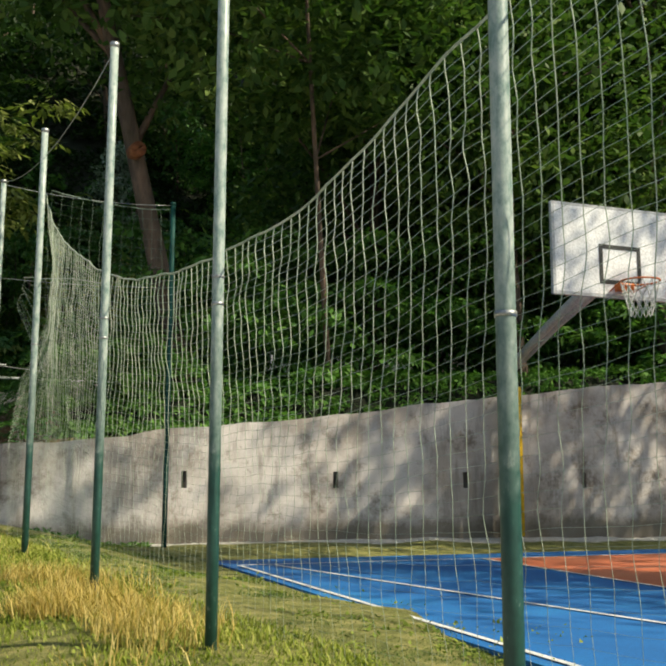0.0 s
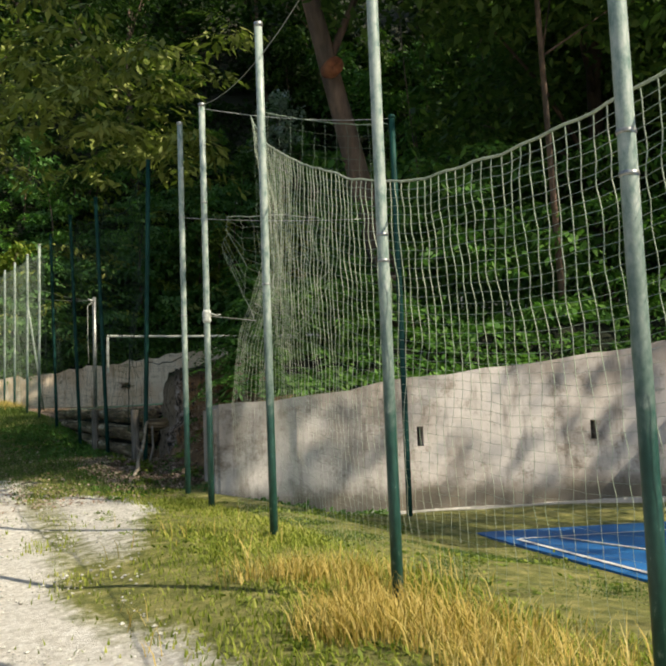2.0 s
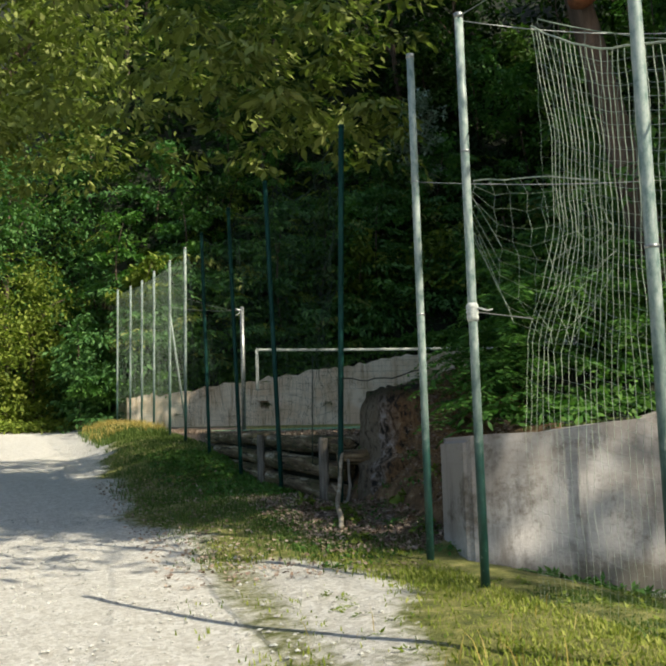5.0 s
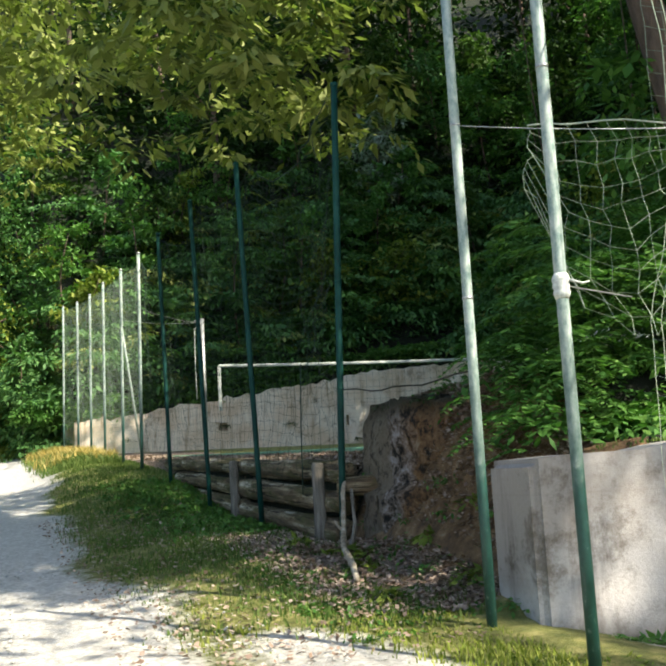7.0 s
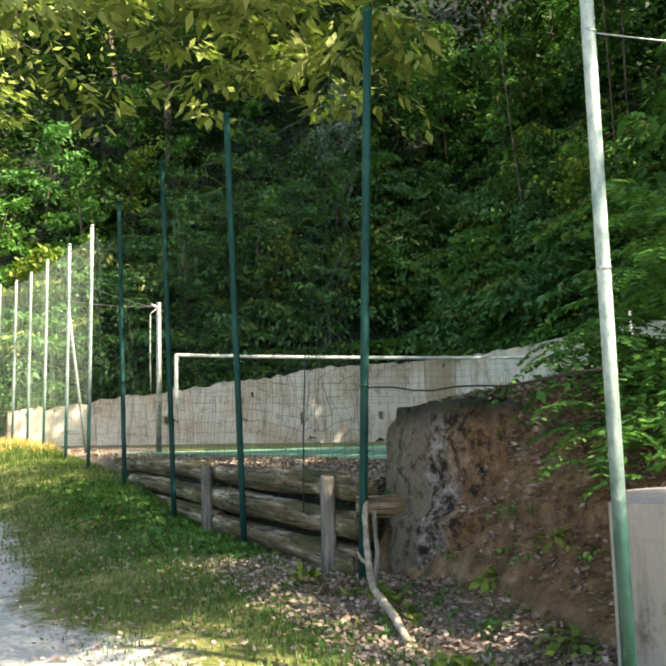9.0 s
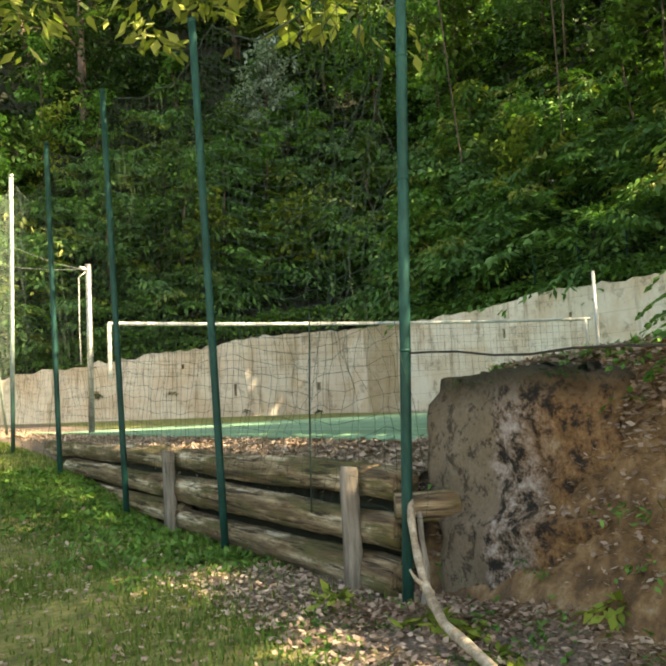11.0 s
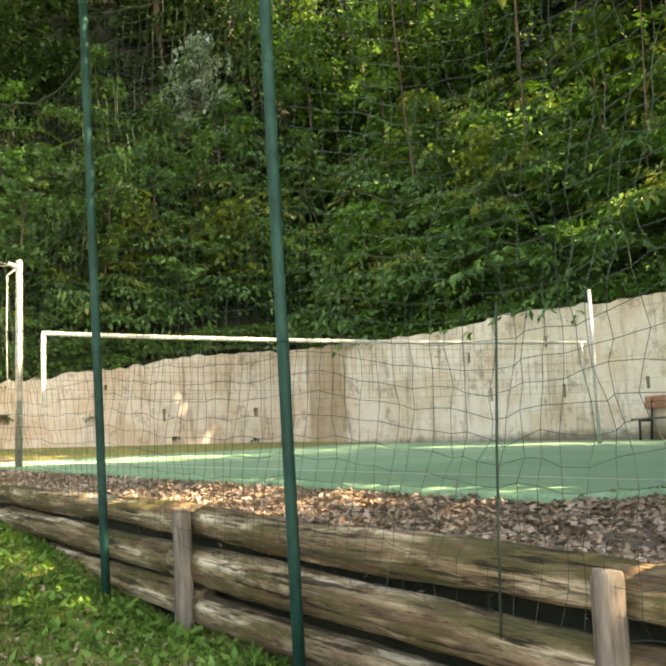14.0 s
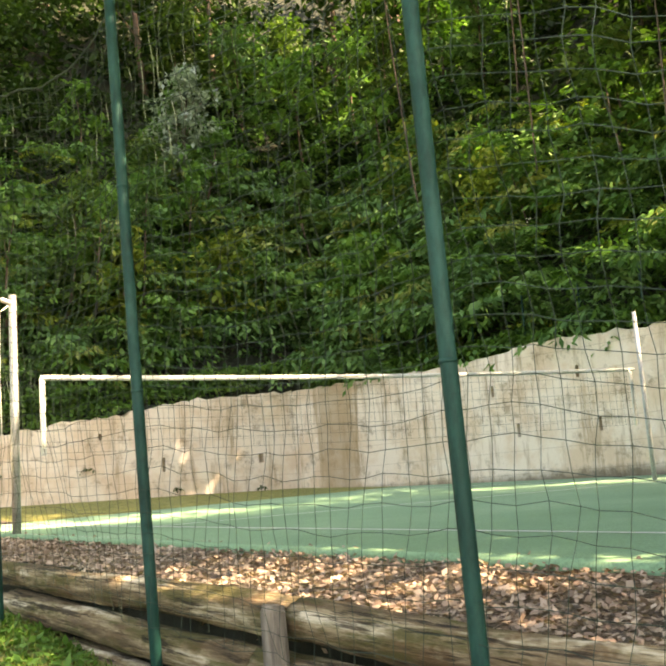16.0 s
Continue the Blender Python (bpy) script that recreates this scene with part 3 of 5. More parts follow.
for p0, p1 in (((5.6, 13.6), (4.9, 32.9)), ((4.9, 32.9), (13.9, 32.0)), ((13.9, 32.0), (14.9, 14.0)), ((5.2, 22.2), (14.4, 21.0))):
    strip(above_two, "court_line", p0, p1, 0.06, court_two, court2)
for p0, p1 in (((4.42, 13.75), (16.5, 12.42)), ((4.24, 14.1), (4.16, 24.2)), ((4.16, 24.2), (3.25, 34.6))):
    strip(above_two, "court_line", p0, p1, 0.045, court_two, court2)
kerb = bmesh.new()
tube(kerb, [(8.0, 13.2, court_two_z(8, 13.2) - 0.02), (4.3, 13.61, court_two_z(4.3, 13.6) - 0.02), (4.1, 13.8, court_two_z(4.1, 13.8) - 0.02), (4.06, 16.0, court_two_z(4.2, 16) - 0.02), (3.98, 24.2, court_two_z(3.9, 24.2) - 0.02), (3.0, 35.0, court_two_z(3.0, 35) - 0.02)], 0.05, 6)
tagged(part("court_edging", kerb, M_GREEN), "low green edging along the upper court", "edging", kind="structure")


# ---- fence posts ----
def fence_post(x, y, z0, z1, pale, rings, label, group, r=0.031, lean=(0, 0)):
    """A steel tube post with a cap and a few wire clamps."""
    m = Matrix.Translation((x, y, z0 - 0.25))
    h = z1 - z0 + 0.25
    e = base("fence_post", m, label, "fence post", group)
    bm = bmesh.new()
    tube(bm, [(lean[0] * k, lean[1] * k, h * k) for k in (0, 0.2, 0.4, 0.6, 0.8, 1.0)], r, 14)
    part("tube", bm, M_POST_PALE if pale else M_POST, e)
    bm = bmesh.new()
    tube(bm, [(lean[0], lean[1], h - 0.03), (lean[0], lean[1], h + 0.006), (lean[0], lean[1], h + 0.014)], [r + 0.004, r + 0.004, r * 0.5], 14)
    part("cap", bm, M_STEEL if pale else M_POST, e)
    for q in rings:
        k = (q - z0 + 0.25) / h
        bm = bmesh.new()
        tube(bm, [(lean[0] * k, lean[1] * k, q - z0 + 0.25 - 0.008), (lean[0] * k, lean[1] * k, q - z0 + 0.25 + 0.008)], r + 0.003, 12)
        part("clamp", bm, M_STEEL if pale else M_POST, e)
    return e


LOWER = "posts along the blue court"
UPPER = "posts along the green court"
pale_label = "tall steel fence post in green, paler towards the top"
green_label = "tall steel tube fence post painted dark green"
for x, y, z0, z1, pale, rings in (
    (1.60, -3.75, -0.2, 3.75, 1, (1.9,)), (1.627, -1.432, -0.15, 3.8, 1, (1.256,)), (1.865, 0.946, -0.05, 3.85, 1, (1.675, 1.817)), (2.0, 3.003, 0.0, 3.95, 1, (1.76, 1.9)),
    (2.18, 5.31, 0.13, 4.05, 1, (2.0,)), (2.406, 7.67, 0.2, 4.215, 1, (2.065, 3.2)), (2.47, 8.76, 0.24, 4.37, 1, (2.2, 3.29))):
    fence_post(x, y, z0, z1, pale, rings, pale_label, LOWER)
fence_post(4.38, 7.325, -0.02, 4.18, 0, (3.2, 1.9), "tall green steel post in front of the concrete wall", LOWER)
for x, y, z0, z1, pale, rings, lean in (
    (2.692, 11.8, 0.5, 4.74, 0, (1.94, 2.9, 3.6), (0.07, -0.25)), (2.665, 14.26, 0.66, 4.82, 0, (3.75, 2.3), (-0.17, -0.1)), (2.6, 16.57, 0.85, 5.06, 0, (3.63, 2.5), (-0.145, 0.0)), (2.5, 18.84, 1.15, 5.17, 0, (2.6,), (-0.1, 0.0)),
    (2.48, 21.614, 1.42, 5.5, 1, (), (0.03, 0.0)), (2.47, 23.96, 1.6, 5.69, 1, (), (0.03, 0.0)), (2.45, 26.9, 1.8, 6.0, 1, (), (0.03, 0.0)), (2.4, 29.4, 1.92, 6.2, 1, (), (0.03, 0.0)), (2.3, 31.8, 2.05, 6.45, 1, (), (0.03, 0.0)), (2.1, 34.2, 2.1, 6.75, 1, (), (0.03, 0.0))):
    fence_post(x, y, z0, z1, pale, rings, pale_label if pale else green_label, UPPER, 0.031, lean)
bm = bmesh.new()
tube(bm, [(2.95, 24.6, 1.75), (2.5, 23.95, 4.4)], 0.025, 8)
tagged(part("brace_pole", bm, M_POST_PALE), "slanting pale steel pole propping a fence post", "brace pole")

# upright of wire-tied rods between posts
for (a, b, sag, lab) in (((2.406, 7.67, 4.17), (4.38, 7.325, 4.15), 0.06, "thin steel wire tied between two fence posts"), ((2.47, 8.76, 3.29), (4.6, 8.3, 3.3), 0.03, "thin steel wire above the concrete wall"),
                         ((2.406, 7.67, 2.06), (3.0, 7.9, 2.05), 0.0, "short pale wire tied to a fence post"), ((2.0, 3.0, 3.9), (2.406, 7.67, 4.2), 0.25, "thin steel wire strung along the post tops"),
                         ((2.47, 21.6, 4.45), (4.02, 23.1, 4.4), 0.05, "thin wire from a fence post to the net pole"), ((2.47, 23.9, 4.6), (4.02, 23.1, 4.42), 0.05, "thin wire from a fence post to the net pole")):
    bm = bmesh.new()
    a, b = Vector(a), Vector(b)
    tube(bm, [a.lerp(b, k / 8) - Vector((0, 0, sag * 4 * (k / 8) * (1 - k / 8))) for k in range(9)], 0.0038, 6)
    tagged(part("wire", bm, M_STEEL), lab, "wire")


bm = bmesh.new()
tube(bm, [(2.47 + 0.026 * k + 0.01 * math.sin(k * 2.1), 8.76 + 0.3 * k, 1.76 + 0.018 * k - 0.004 * k * (10 - k) * 0.5 + 0.012 * math.sin(k * 1.7)) for k in range(11)], 0.006, 6)
tagged(part("cable", bm, M_DARK), "dark slack cable strung between two fence posts", "cable")

# ---- nets ----
def net(name, line, top, bottom, cell, r, material, label, wave=0.03, kind="", slack=0.0, seed=1, thin=0.6, hem=None, shear=0.0, tangle=0.0):
    """A square-mesh cord net hung along a line on plan: top(s) and bottom(s) give its edges."""
    pts = [Vector((*p, 0)) for p in line]
    lens = [0.0]
    for a, b in zip(pts, pts[1:]):
        lens.append(lens[-1] + (b - a).length)
    total = lens[-1]
    nu = int(total / cell)
    nv = int(max(top(s * total / 40) - bottom(s * total / 40) for s in range(41)) / cell)
    ss = np.linspace(0, total, nu + 1)
    px = np.interp(ss, lens, [p.x for p in pts])
    py = np.interp(ss, lens, [p.y for p in pts])
    g = np.zeros((nu + 1, nv + 1, 3))
    for i, s in enumerate(ss):
        t0, b0 = top(s), bottom(s)
        for j in range(nv + 1):
            k = j / nv
            w = noise.noise_vector((s * 0.8, k * 2.5, seed * 3.7)) * wave + noise.noise_vector((s * 4.5, k * 14, seed)) * wave * 0.4
            w = w * (1 + tangle * math.exp(-((s - 0.5) / 1.1) ** 2))
            z = b0 + (t0 - b0) * k
            g[i, j] = (px[i] + w.x * 1.6 + slack * math.sin(math.pi * k) + shear * (t0 - z) * (1 if j % 2 else 0.8), py[i] + w.y, z + w.z)
            if hem:
                pull = float(smooth01(s, total - 1.8, total))
                g[i, j, 0] += pull * float(np.interp(k, hem[0], hem[1]))
                g[i, j, 1] += pull * float(np.interp(k, hem[0], hem[2]))
    verts, faces = [], []

    def cord(p, fat):
        m = len(p)
        rr = (r * fat)[:, None] * np.ones((m, 1))
        d = np.gradient(p, axis=0)
        d /= np.linalg.norm(d, axis=1)[:, None] + 1e-9
        o = np.cross(d, [0.3, 0.2, 0.9])
        o /= np.linalg.norm(o, axis=1)[:, None] + 1e-9
        q = np.cross(d, o)
        start = sum(len(v) for v in verts)
        for a in (0, 2.094, 4.189):
            verts.append(p + (o * math.cos(a) + q * math.sin(a)) * rr)
        for c in range(3):
            i0 = start + c * m + np.arange(m - 1)
            i1 = start + ((c + 1) % 3) * m + np.arange(m - 1)
            faces.append(np.stack([i0, i0 + 1, i1 + 1, i1], 1))
    for i in range(nu + 1):
        cord(g[i], (0.75 if thin > 0.5 else 1.0) * np.linspace(thin, 1.0, nv + 1) ** 0.9)
    for j in range(nv + 1):
        cord(g[:, j], np.full(nu + 1, (thin + (1 - thin) * j / nv) * (0.85 if thin > 0.5 else 0.6)))
    ob = mesh_from(name, np.concatenate(verts), np.concatenate(faces), material)
    tagged(ob, label, "net", kind=kind)
    rope_bm = bmesh.new()
    tube(rope_bm, [tuple(v) for v in g[:, nv]], r * 2.2, 6)
    part("edge_rope", rope_bm, material, ob)
    return ob


side_line = [(1.72, -3.6), (1.8, -1.4), (2.0, 0.95), (2.14, 3.0), (2.4, 5.3), (2.83, 7.39)]


def side_top(s):
    return float(np.interp(s, [0, 1.5, 2.54, 3.12, 3.9, 4.9, 5.56, 6.4, 7.4, 8.6, 9.9, 10.6, 11.08], [2.75, 2.52, 2.33, 2.18, 2.045, 2.0, 2.04, 2.16, 2.41, 2.86, 3.38, 3.76, 4.06]))


net("ball_net", side_line, side_top, lambda s: float(np.interp(s, [0, 9, 11, 12], [0.0, 0.15, 0.2, 0.25])), 0.088, 0.0029, M_NET, "sagging pale green square-mesh ball net along the fence posts", 0.03, thin=0.14,
    hem=([0, 0.25, 0.42, 0.5, 0.62, 0.8, 1.0], [-0.36, -0.36, -0.24, -0.1, 0.07, 0.1, 0.0], [-0.3, -0.3, -0.15, -0.1, -0.04, -0.02, 0.0]))
upper_line = [(2.78, 11.7), (2.63, 14.2), (2.56, 16.55), (2.5, 18.84), (2.52, 21.6)]
net("ball_net", upper_line, lambda s: 4.72 + 0.05 * s - 0.28 * abs(math.sin(math.pi * s / 2.4)) - 0.25 * math.exp(-((s - 1.2) ** 2)), lambda s: 1.02 + 0.06 * s, 0.105, 0.0028, M_NET_DARK,
    "dark green square-mesh ball net above the log wall", 0.075, seed=4, tangle=1.2)
net("ball_net", [(2.52, 21.6), (2.5, 24), (2.48, 26.9), (2.43, 29.4), (2.33, 31.8), (2.1, 34.2)], lambda s: 5.3 + 0.1 * s, lambda s: 1.75 + 0.04 * s, 0.085, 0.0025, M_NET_VEIL,
    "fine grey-green ball net on the far posts", 0.02, seed=6)
net("ball_net", [(2.93, 8.74), (3.3, 8.68), (4.0, 8.5)], lambda s: 3.3 + 0.02 * s, lambda s: float(np.interp(s, [0, 0.12, 0.5, 1.1], [2.9, 2.2, 1.95, 2.5])), 0.125, 0.0027, M_NET, "torn scrap of net hanging from a wire", 0.09, seed=9, thin=0.9, shear=0.22)

net("ball_net", [(2.87, 7.43), (4.36, 7.34)], lambda s: 4.1 - 0.03 * math.sin(math.pi * s / 1.5), lambda s: 2.6, 0.12, 0.0022, M_NET_VEIL, "narrow net hanging below the wire between two posts", 0.04, seed=12)

# cloth tied round a post, and the twine ends beside it
bm = bmesh.new()
tube(bm, [(2.406, 7.67, 1.99 + 0.016 * k) for k in range(9)], [0.034, 0.041, 0.044, 0.039, 0.045, 0.041, 0.046, 0.042, 0.034], 12)
tie = tagged(part("cloth_tie", bm, M_TAPE), "dirty white cloth strip wound round a fence post", "cloth tie")
bm = bmesh.new()
tube(bm, [(2.43, 7.63, 2.08), (2.49, 7.61, 2.06), (2.53, 7.61, 2.07)], [0.007, 0.006, 0.004], 6)
part("loose_end", bm, M_TAPE, tie)

bm = bmesh.new()
tube(bm, [(2.71, 12.9, 1.0), (2.715, 12.87, 1.7), (2.73, 12.84, 2.3)], 0.006, 6)
tagged(part("net_rope", bm, M_NET_DARK), "thin dark rope along a seam of the net", "rope")

# ---- basketball goal ----
N1 = Vector((-0.235, -0.972, 0))
goal = base("basketball_goal", Matrix.Translation((9.4, 6.72, -0.1)), "outdoor basketball goal with white board and yellow padded pole", "basketball goal")
bm = bmesh.new()
tube(bm, [(0, 0, 0), (0, 0, 2.6), (0.0, 0.0, 2.7)], 0.075, 14)
part("pole", bm, M_GREY, goal)
bm = bmesh.new()
box(bm, (0.27, 0.27, 2.2), pose(0, 0, 1.16, 0, 0, -13.6), 0.05, 3)
part("pole_padding", bm, M_YELLOW, goal, "yellow foam pole padding")
BC = Vector((-0.6, -2.57, 3.6))
BM = Matrix.Translation(BC) @ pose(0, 0, 0, 0, 0, -13.6)
bm = bmesh.new()
for dx in (-0.12, 0.12):
    tube(bm, [(dx * 0.3, 0, 2.45), (BC.x * 0.45 + dx * 0.5, BC.y * 0.45, 2.95), (BC.x * 0.93 + dx, BC.y * 0.93, 3.4)], 0.06, 10)
part("arm", bm, M_GREY, goal)
bm = bmesh.new()
box(bm, (1.8, 0.03, 1.05), BM, 0.004, 1)
board = part("backboard", bm, M_BOARD, goal, "white rectangular backboard", False)
bm = bmesh.new()
for sx, sz, px_, pz in ((1.84, 0.045, 0, 0.54), (1.84, 0.045, 0, -0.54), (0.045, 1.12, -0.915, 0), (0.045, 1.12, 0.915, 0)):
    box(bm, (sx, 0.05, sz), BM @ pose(px_, 0.012, pz), 0.004, 1)
part("board_frame", bm, M_GREY, board, "", False)
bm = bmesh.new()
for sx, sz, px_, pz in ((0.59, 0.05, 0, 0.06), (0.59, 0.05, 0, -0.37), (0.05, 0.38, -0.27, -0.155), (0.05, 0.38, 0.27, -0.155)):
    box(bm, (sx, 0.006, sz), BM @ pose(px_, -0.0185, pz))
part("target_square", bm, M_BLACK, board, "black painted target square", False)
bm = bmesh.new()
ring = [BM @ Vector((0.225 * math.cos(a), -0.375 + 0.225 * math.sin(a), -0.42)) for a in (2 * math.pi * k / 28 for k in range(29))]
tube(bm, ring, 0.011, 8, False)
box(bm, (0.2, 0.13, 0.09), BM @ pose(0, -0.08, -0.44), 0.01, 1)
for s in (-1, 1):
    tube(bm, [BM @ Vector((s * 0.16, -0.02, -0.48)), BM @ Vector((s * 0.2, -0.28, -0.425))], 0.009, 6)
hoop = part("hoop", bm, M_RIM, goal, "orange steel hoop")
bm = bmesh.new()
for k in range(12):
    for s in (1, -1):
        a = 2 * math.pi * k / 12
        tube(bm, [BM @ Vector(((0.222 - 0.1 * q) * math.cos(a + s * q * 1.0), -0.375 + (0.222 - 0.1 * q) * math.sin(a + s * q * 1.0), -0.43 - 0.4 * q)) for q in (0, 0.25, 0.5, 0.75, 1)], 0.005, 4, False)
part("hoop_net", bm, M_TAPE, hoop, "white cord hoop net")

# ---- volleyball net ----
VA, VB = Vector((4.02, 23.12, 1.68)), Vector((13.94, 21.66, 1.72))
vnet = base("volleyball_net", Matrix.Translation(VA), "volleyball net with white top tape between two pale poles", "volleyball net")
for q, h in ((VA, 2.82), (VB, 2.8)):
    bm = bmesh.new()
    o = q - VA
    tube(bm, [o, o + Vector((0, 0, h * 0.5)), o + Vector((0, 0, h))], [0.05, 0.05, 0.045] if q is VA else [0.038, 0.038, 0.034], 12)
    pole = part("pole", bm, M_STEEL if not vnet.children else M_GREY, vnet, "steel net pole")
    if q is VB:
        continue
    bm = bmesh.new()
    box(bm, (0.16, 0.05, 0.05), Matrix.Translation(o + Vector((-0.08, 0, h - 0.08))) @ pose(0, 0, 0, 0, 20, 0), 0.008, 1)
    part("winch_bracket", bm, M_STEEL, pole)


def band(z, sag, w, x0=0.03, x1=0.985):
    bm = bmesh.new()
    last = None
    for k in range(25):
        t = x0 + (x1 - x0) * k / 24
        p = (VB - VA) * t + Vector((0, 0, z - sag * 4 * t * (1 - t)))
        col = [bm.verts.new(p + Vector((0, dy, dz))) for dy, dz in ((-0.006, -w / 2), (-0.006, w / 2), (0.006, w / 2), (0.006, -w / 2))]
        if last:
            for i in range(4):
                bm.faces.new((last[i], col[i], col[(i + 1) % 4], last[(i + 1) % 4]))
        last = col
    bmesh.ops.recalc_face_normals(bm, faces=bm.faces)
    return bm


bm = bmesh.new()
tube(bm, [(-0.04, 0, 2.7), (-0.16, 0, 2.6), (-0.165, 0.005, 1.9), (-0.155, 0, 1.15)], 0.009, 6)
part("slack_cord", bm, M_TAPE, vnet, "slack pale cord hanging beside a pole")
part("top_tape", band(1.83, 0.05, 0.062), M_TAPE, vnet, "white top tape")
bm = bmesh.new()
box(bm, (0.07, 0.014, 0.92), Matrix.Translation((VB - VA) * 0.032 + Vector((0, 0, 1.36))), 0.004, 1)
part("side_tape", bm, M_TAPE, vnet, "white side tape")
bm = bmesh.new()
box(bm, (0.07, 0.014, 0.92), Matrix.Translation((VB - VA) * 0.975 + Vector((0, 0, 1.36))), 0.004, 1)
part("side_tape", bm, M_TAPE, vnet, "white side tape")
bm = bmesh.new()
for k in range(7):
    z = 0.93 + 0.13 * k
    tube(bm, [(VB - VA) * t + Vector((0, 0, z - 0.05 * 4 * t * (1 - t))) for t in np.linspace(0.03, 0.98, 13)], 0.0022, 3, False)
for k in range(68):
    t = 0.03 + 0.95 * k / 67
    s = 0.05 * 4 * t * (1 - t)
    tube(bm, [(VB - VA) * t + Vector((0, 0, 0.93 - s)), (VB - VA) * t + Vector((0, 0, 1.8 - s))], 0.0022, 3, False)
part("netting", bm, M_NET_DARK, vnet, "thin dark netting")

# ---- log retaining wall ----
def log_mesh(length, r, seed):
    bm = bmesh.new()
    n = max(6, int(length / 0.1))
    rings = []
    for i in range(n + 1):
        y = length * i / n
        ring = []
        for k in range(26):
            a = 2 * math.pi * k / 26
            w = r * (1 + 0.2 * noise.noise((math.cos(a) * 1.3, y * 0.9, seed)) + 0.17 * noise.noise((math.cos(a) * 4.5, math.sin(a) * 4.5 + seed, y * 0.55)) + 0.1 * noise.noise((math.cos(a) * 9, math.sin(a) * 9, y * 5 + seed)))
            ring.append(bm.verts.new((math.cos(a) * w, y, math.sin(a) * w + 0.03 * noise.noise((y * 0.6, seed, 0)))))
        rings.append(ring)
    for a, b in zip(rings, rings[1:]):
        for k in range(26):
            bm.faces.new((a[k], b[k], b[(k + 1) % 26], a[(k + 1) % 26]))
    bm.faces.new(rings[0])
    bm.faces.new(rings[-1][::-1])
    bmesh.ops.recalc_face_normals(bm, faces=bm.faces)
    return bm


LOGS = "logs of the low timber wall"
for k, (y0, z0, y1, z1, r, x0, x1, lab) in enumerate((
    (11.98, 1.185, 15.6, 1.335, 0.097, 2.86, 2.85, "long weathered grey-brown log topping a low wall"),
    (15.62, 1.335, 20.6, 1.5, 0.092, 2.85, 2.80, "long weathered log reaching into the far grass"),
    (11.95, 0.935, 15.9, 1.09, 0.11, 2.83, 2.82, "split weathered grey log midway up a low wall"),
    (15.92, 1.09, 19.4, 1.25, 0.1, 2.83, 2.76, "weathered log of the middle course sinking into grass"),
    (11.98, 0.64, 15.5, 0.82, 0.108, 2.82, 2.81, "damp brown log at the foot of a low wall"),
    (15.52, 0.83, 18.8, 1.02, 0.1, 2.81, 2.76, "damp brown log of the lowest course half sunk in weeds"))):
    d = Vector((x1 - x0, y1 - y0, z1 - z0))
    ob = part("log", log_mesh(d.length, r, k * 3.1), M_LOG)
    ob.matrix_world = Matrix.Translation((x0, y0, z0)) @ Vector((0, 1, 0)).rotation_difference(d).to_matrix().to_4x4()
    tagged(ob, lab, "log", LOGS)
bm = log_mesh(0.55, 0.085, 33)
ob = tagged(part("log", bm, M_LOG), "short dark cut log jutting in front of the old concrete block", "log")
ob.matrix_world = pose(2.72, 11.9, 1.07, 0, 0, -118)
for x, y, z0, z1, lean in ((2.69, 12.36, 0.52, 1.3, 1.0), (2.69, 15.58, 0.66, 1.42, -0.5)):
    bm = bmesh.new()
    tube(bm, [(0, 0, -0.2), (0.003, 0, 0.3), (-0.003, 0.002, z1 - z0 - 0.03), (0, 0, z1 - z0)], [0.062, 0.06, 0.058, 0.05], 12)
    ob = part("timber_stake", bm, M_STAKE)
    ob.matrix_world = pose(x, y, z0, lean, 0, 0)
    tagged(ob, "round weathered timber stake holding the log wall", "timber stake", "stakes of the log wall")

# ---- old concrete block, hose, wooden bits ----
bm = bmesh.new()
box(bm, (0.72, 1.3, 1.9), pose(3.36, 11.3, 0.84))
bmesh.ops.subdivide_edges(bm, edges=bm.edges, cuts=25, use_grid_fill=True)
for v in bm.verts:
    p = v.co.copy()
    worn = 0.25 + 0.75 * float(smooth01(11.5 - p.y, 0.0, 0.4))
    v.co += Vector(noise.noise_vector((p.x * 2.2, p.y * 2.2, p.z * 2.2))) * 0.08 * worn + Vector(noise.noise_vector((p.x * 8, p.y * 8, p.z * 8))) * 0.07 * worn
    v.co += Vector(noise.noise_vector((p.x * 19, p.y * 19, p.z * 19))) * 0.014
    if p.x < 3.3:
        v.co.x += (-0.1 if p.z < 1.03 else 0.0) + 0.25 * max(0.0, 11.3 - p.y) + 0.06 * float(smooth01(p.z, 1.5, 1.8))
        if p.y > 11.62 and p.z < 1.02:
            v.co.y -= 0.22
    v.co.z -= 0.1 * float(smooth01(11.0 - p.y, 0.0, 0.35)) * float(smooth01(p.z, 1.2, 1.8))
    if p.y > 11.85 and p.z > 1.66:
        v.co.y -= 0.09
tagged(part("concrete_block", bm, M_BLOCK), "old mossy concrete wall stub with crumbling face beside the logs", "concrete block", kind="")
bm = bmesh.new()
tube(bm, [(2.72, 11.74, 1.12), (2.68, 11.68, 1.02), (2.665, 11.64, 0.93), (2.63, 11.56, 0.84), (2.585, 11.45, 0.74), (2.51, 11.27, 0.655), (2.45, 11.1, 0.59), (2.40, 10.88, 0.55), (2.33, 10.6, 0.5), (2.2, 10.2, 0.44)],
     [0.017, 0.023, 0.019, 0.024, 0.021, 0.027, 0.023, 0.028, 0.026, 0.02], 9)
branch = tagged(part("branch", bm, M_HOSE), "pale crooked bare branch leaning on a fence post", "branch")
bm = bmesh.new()
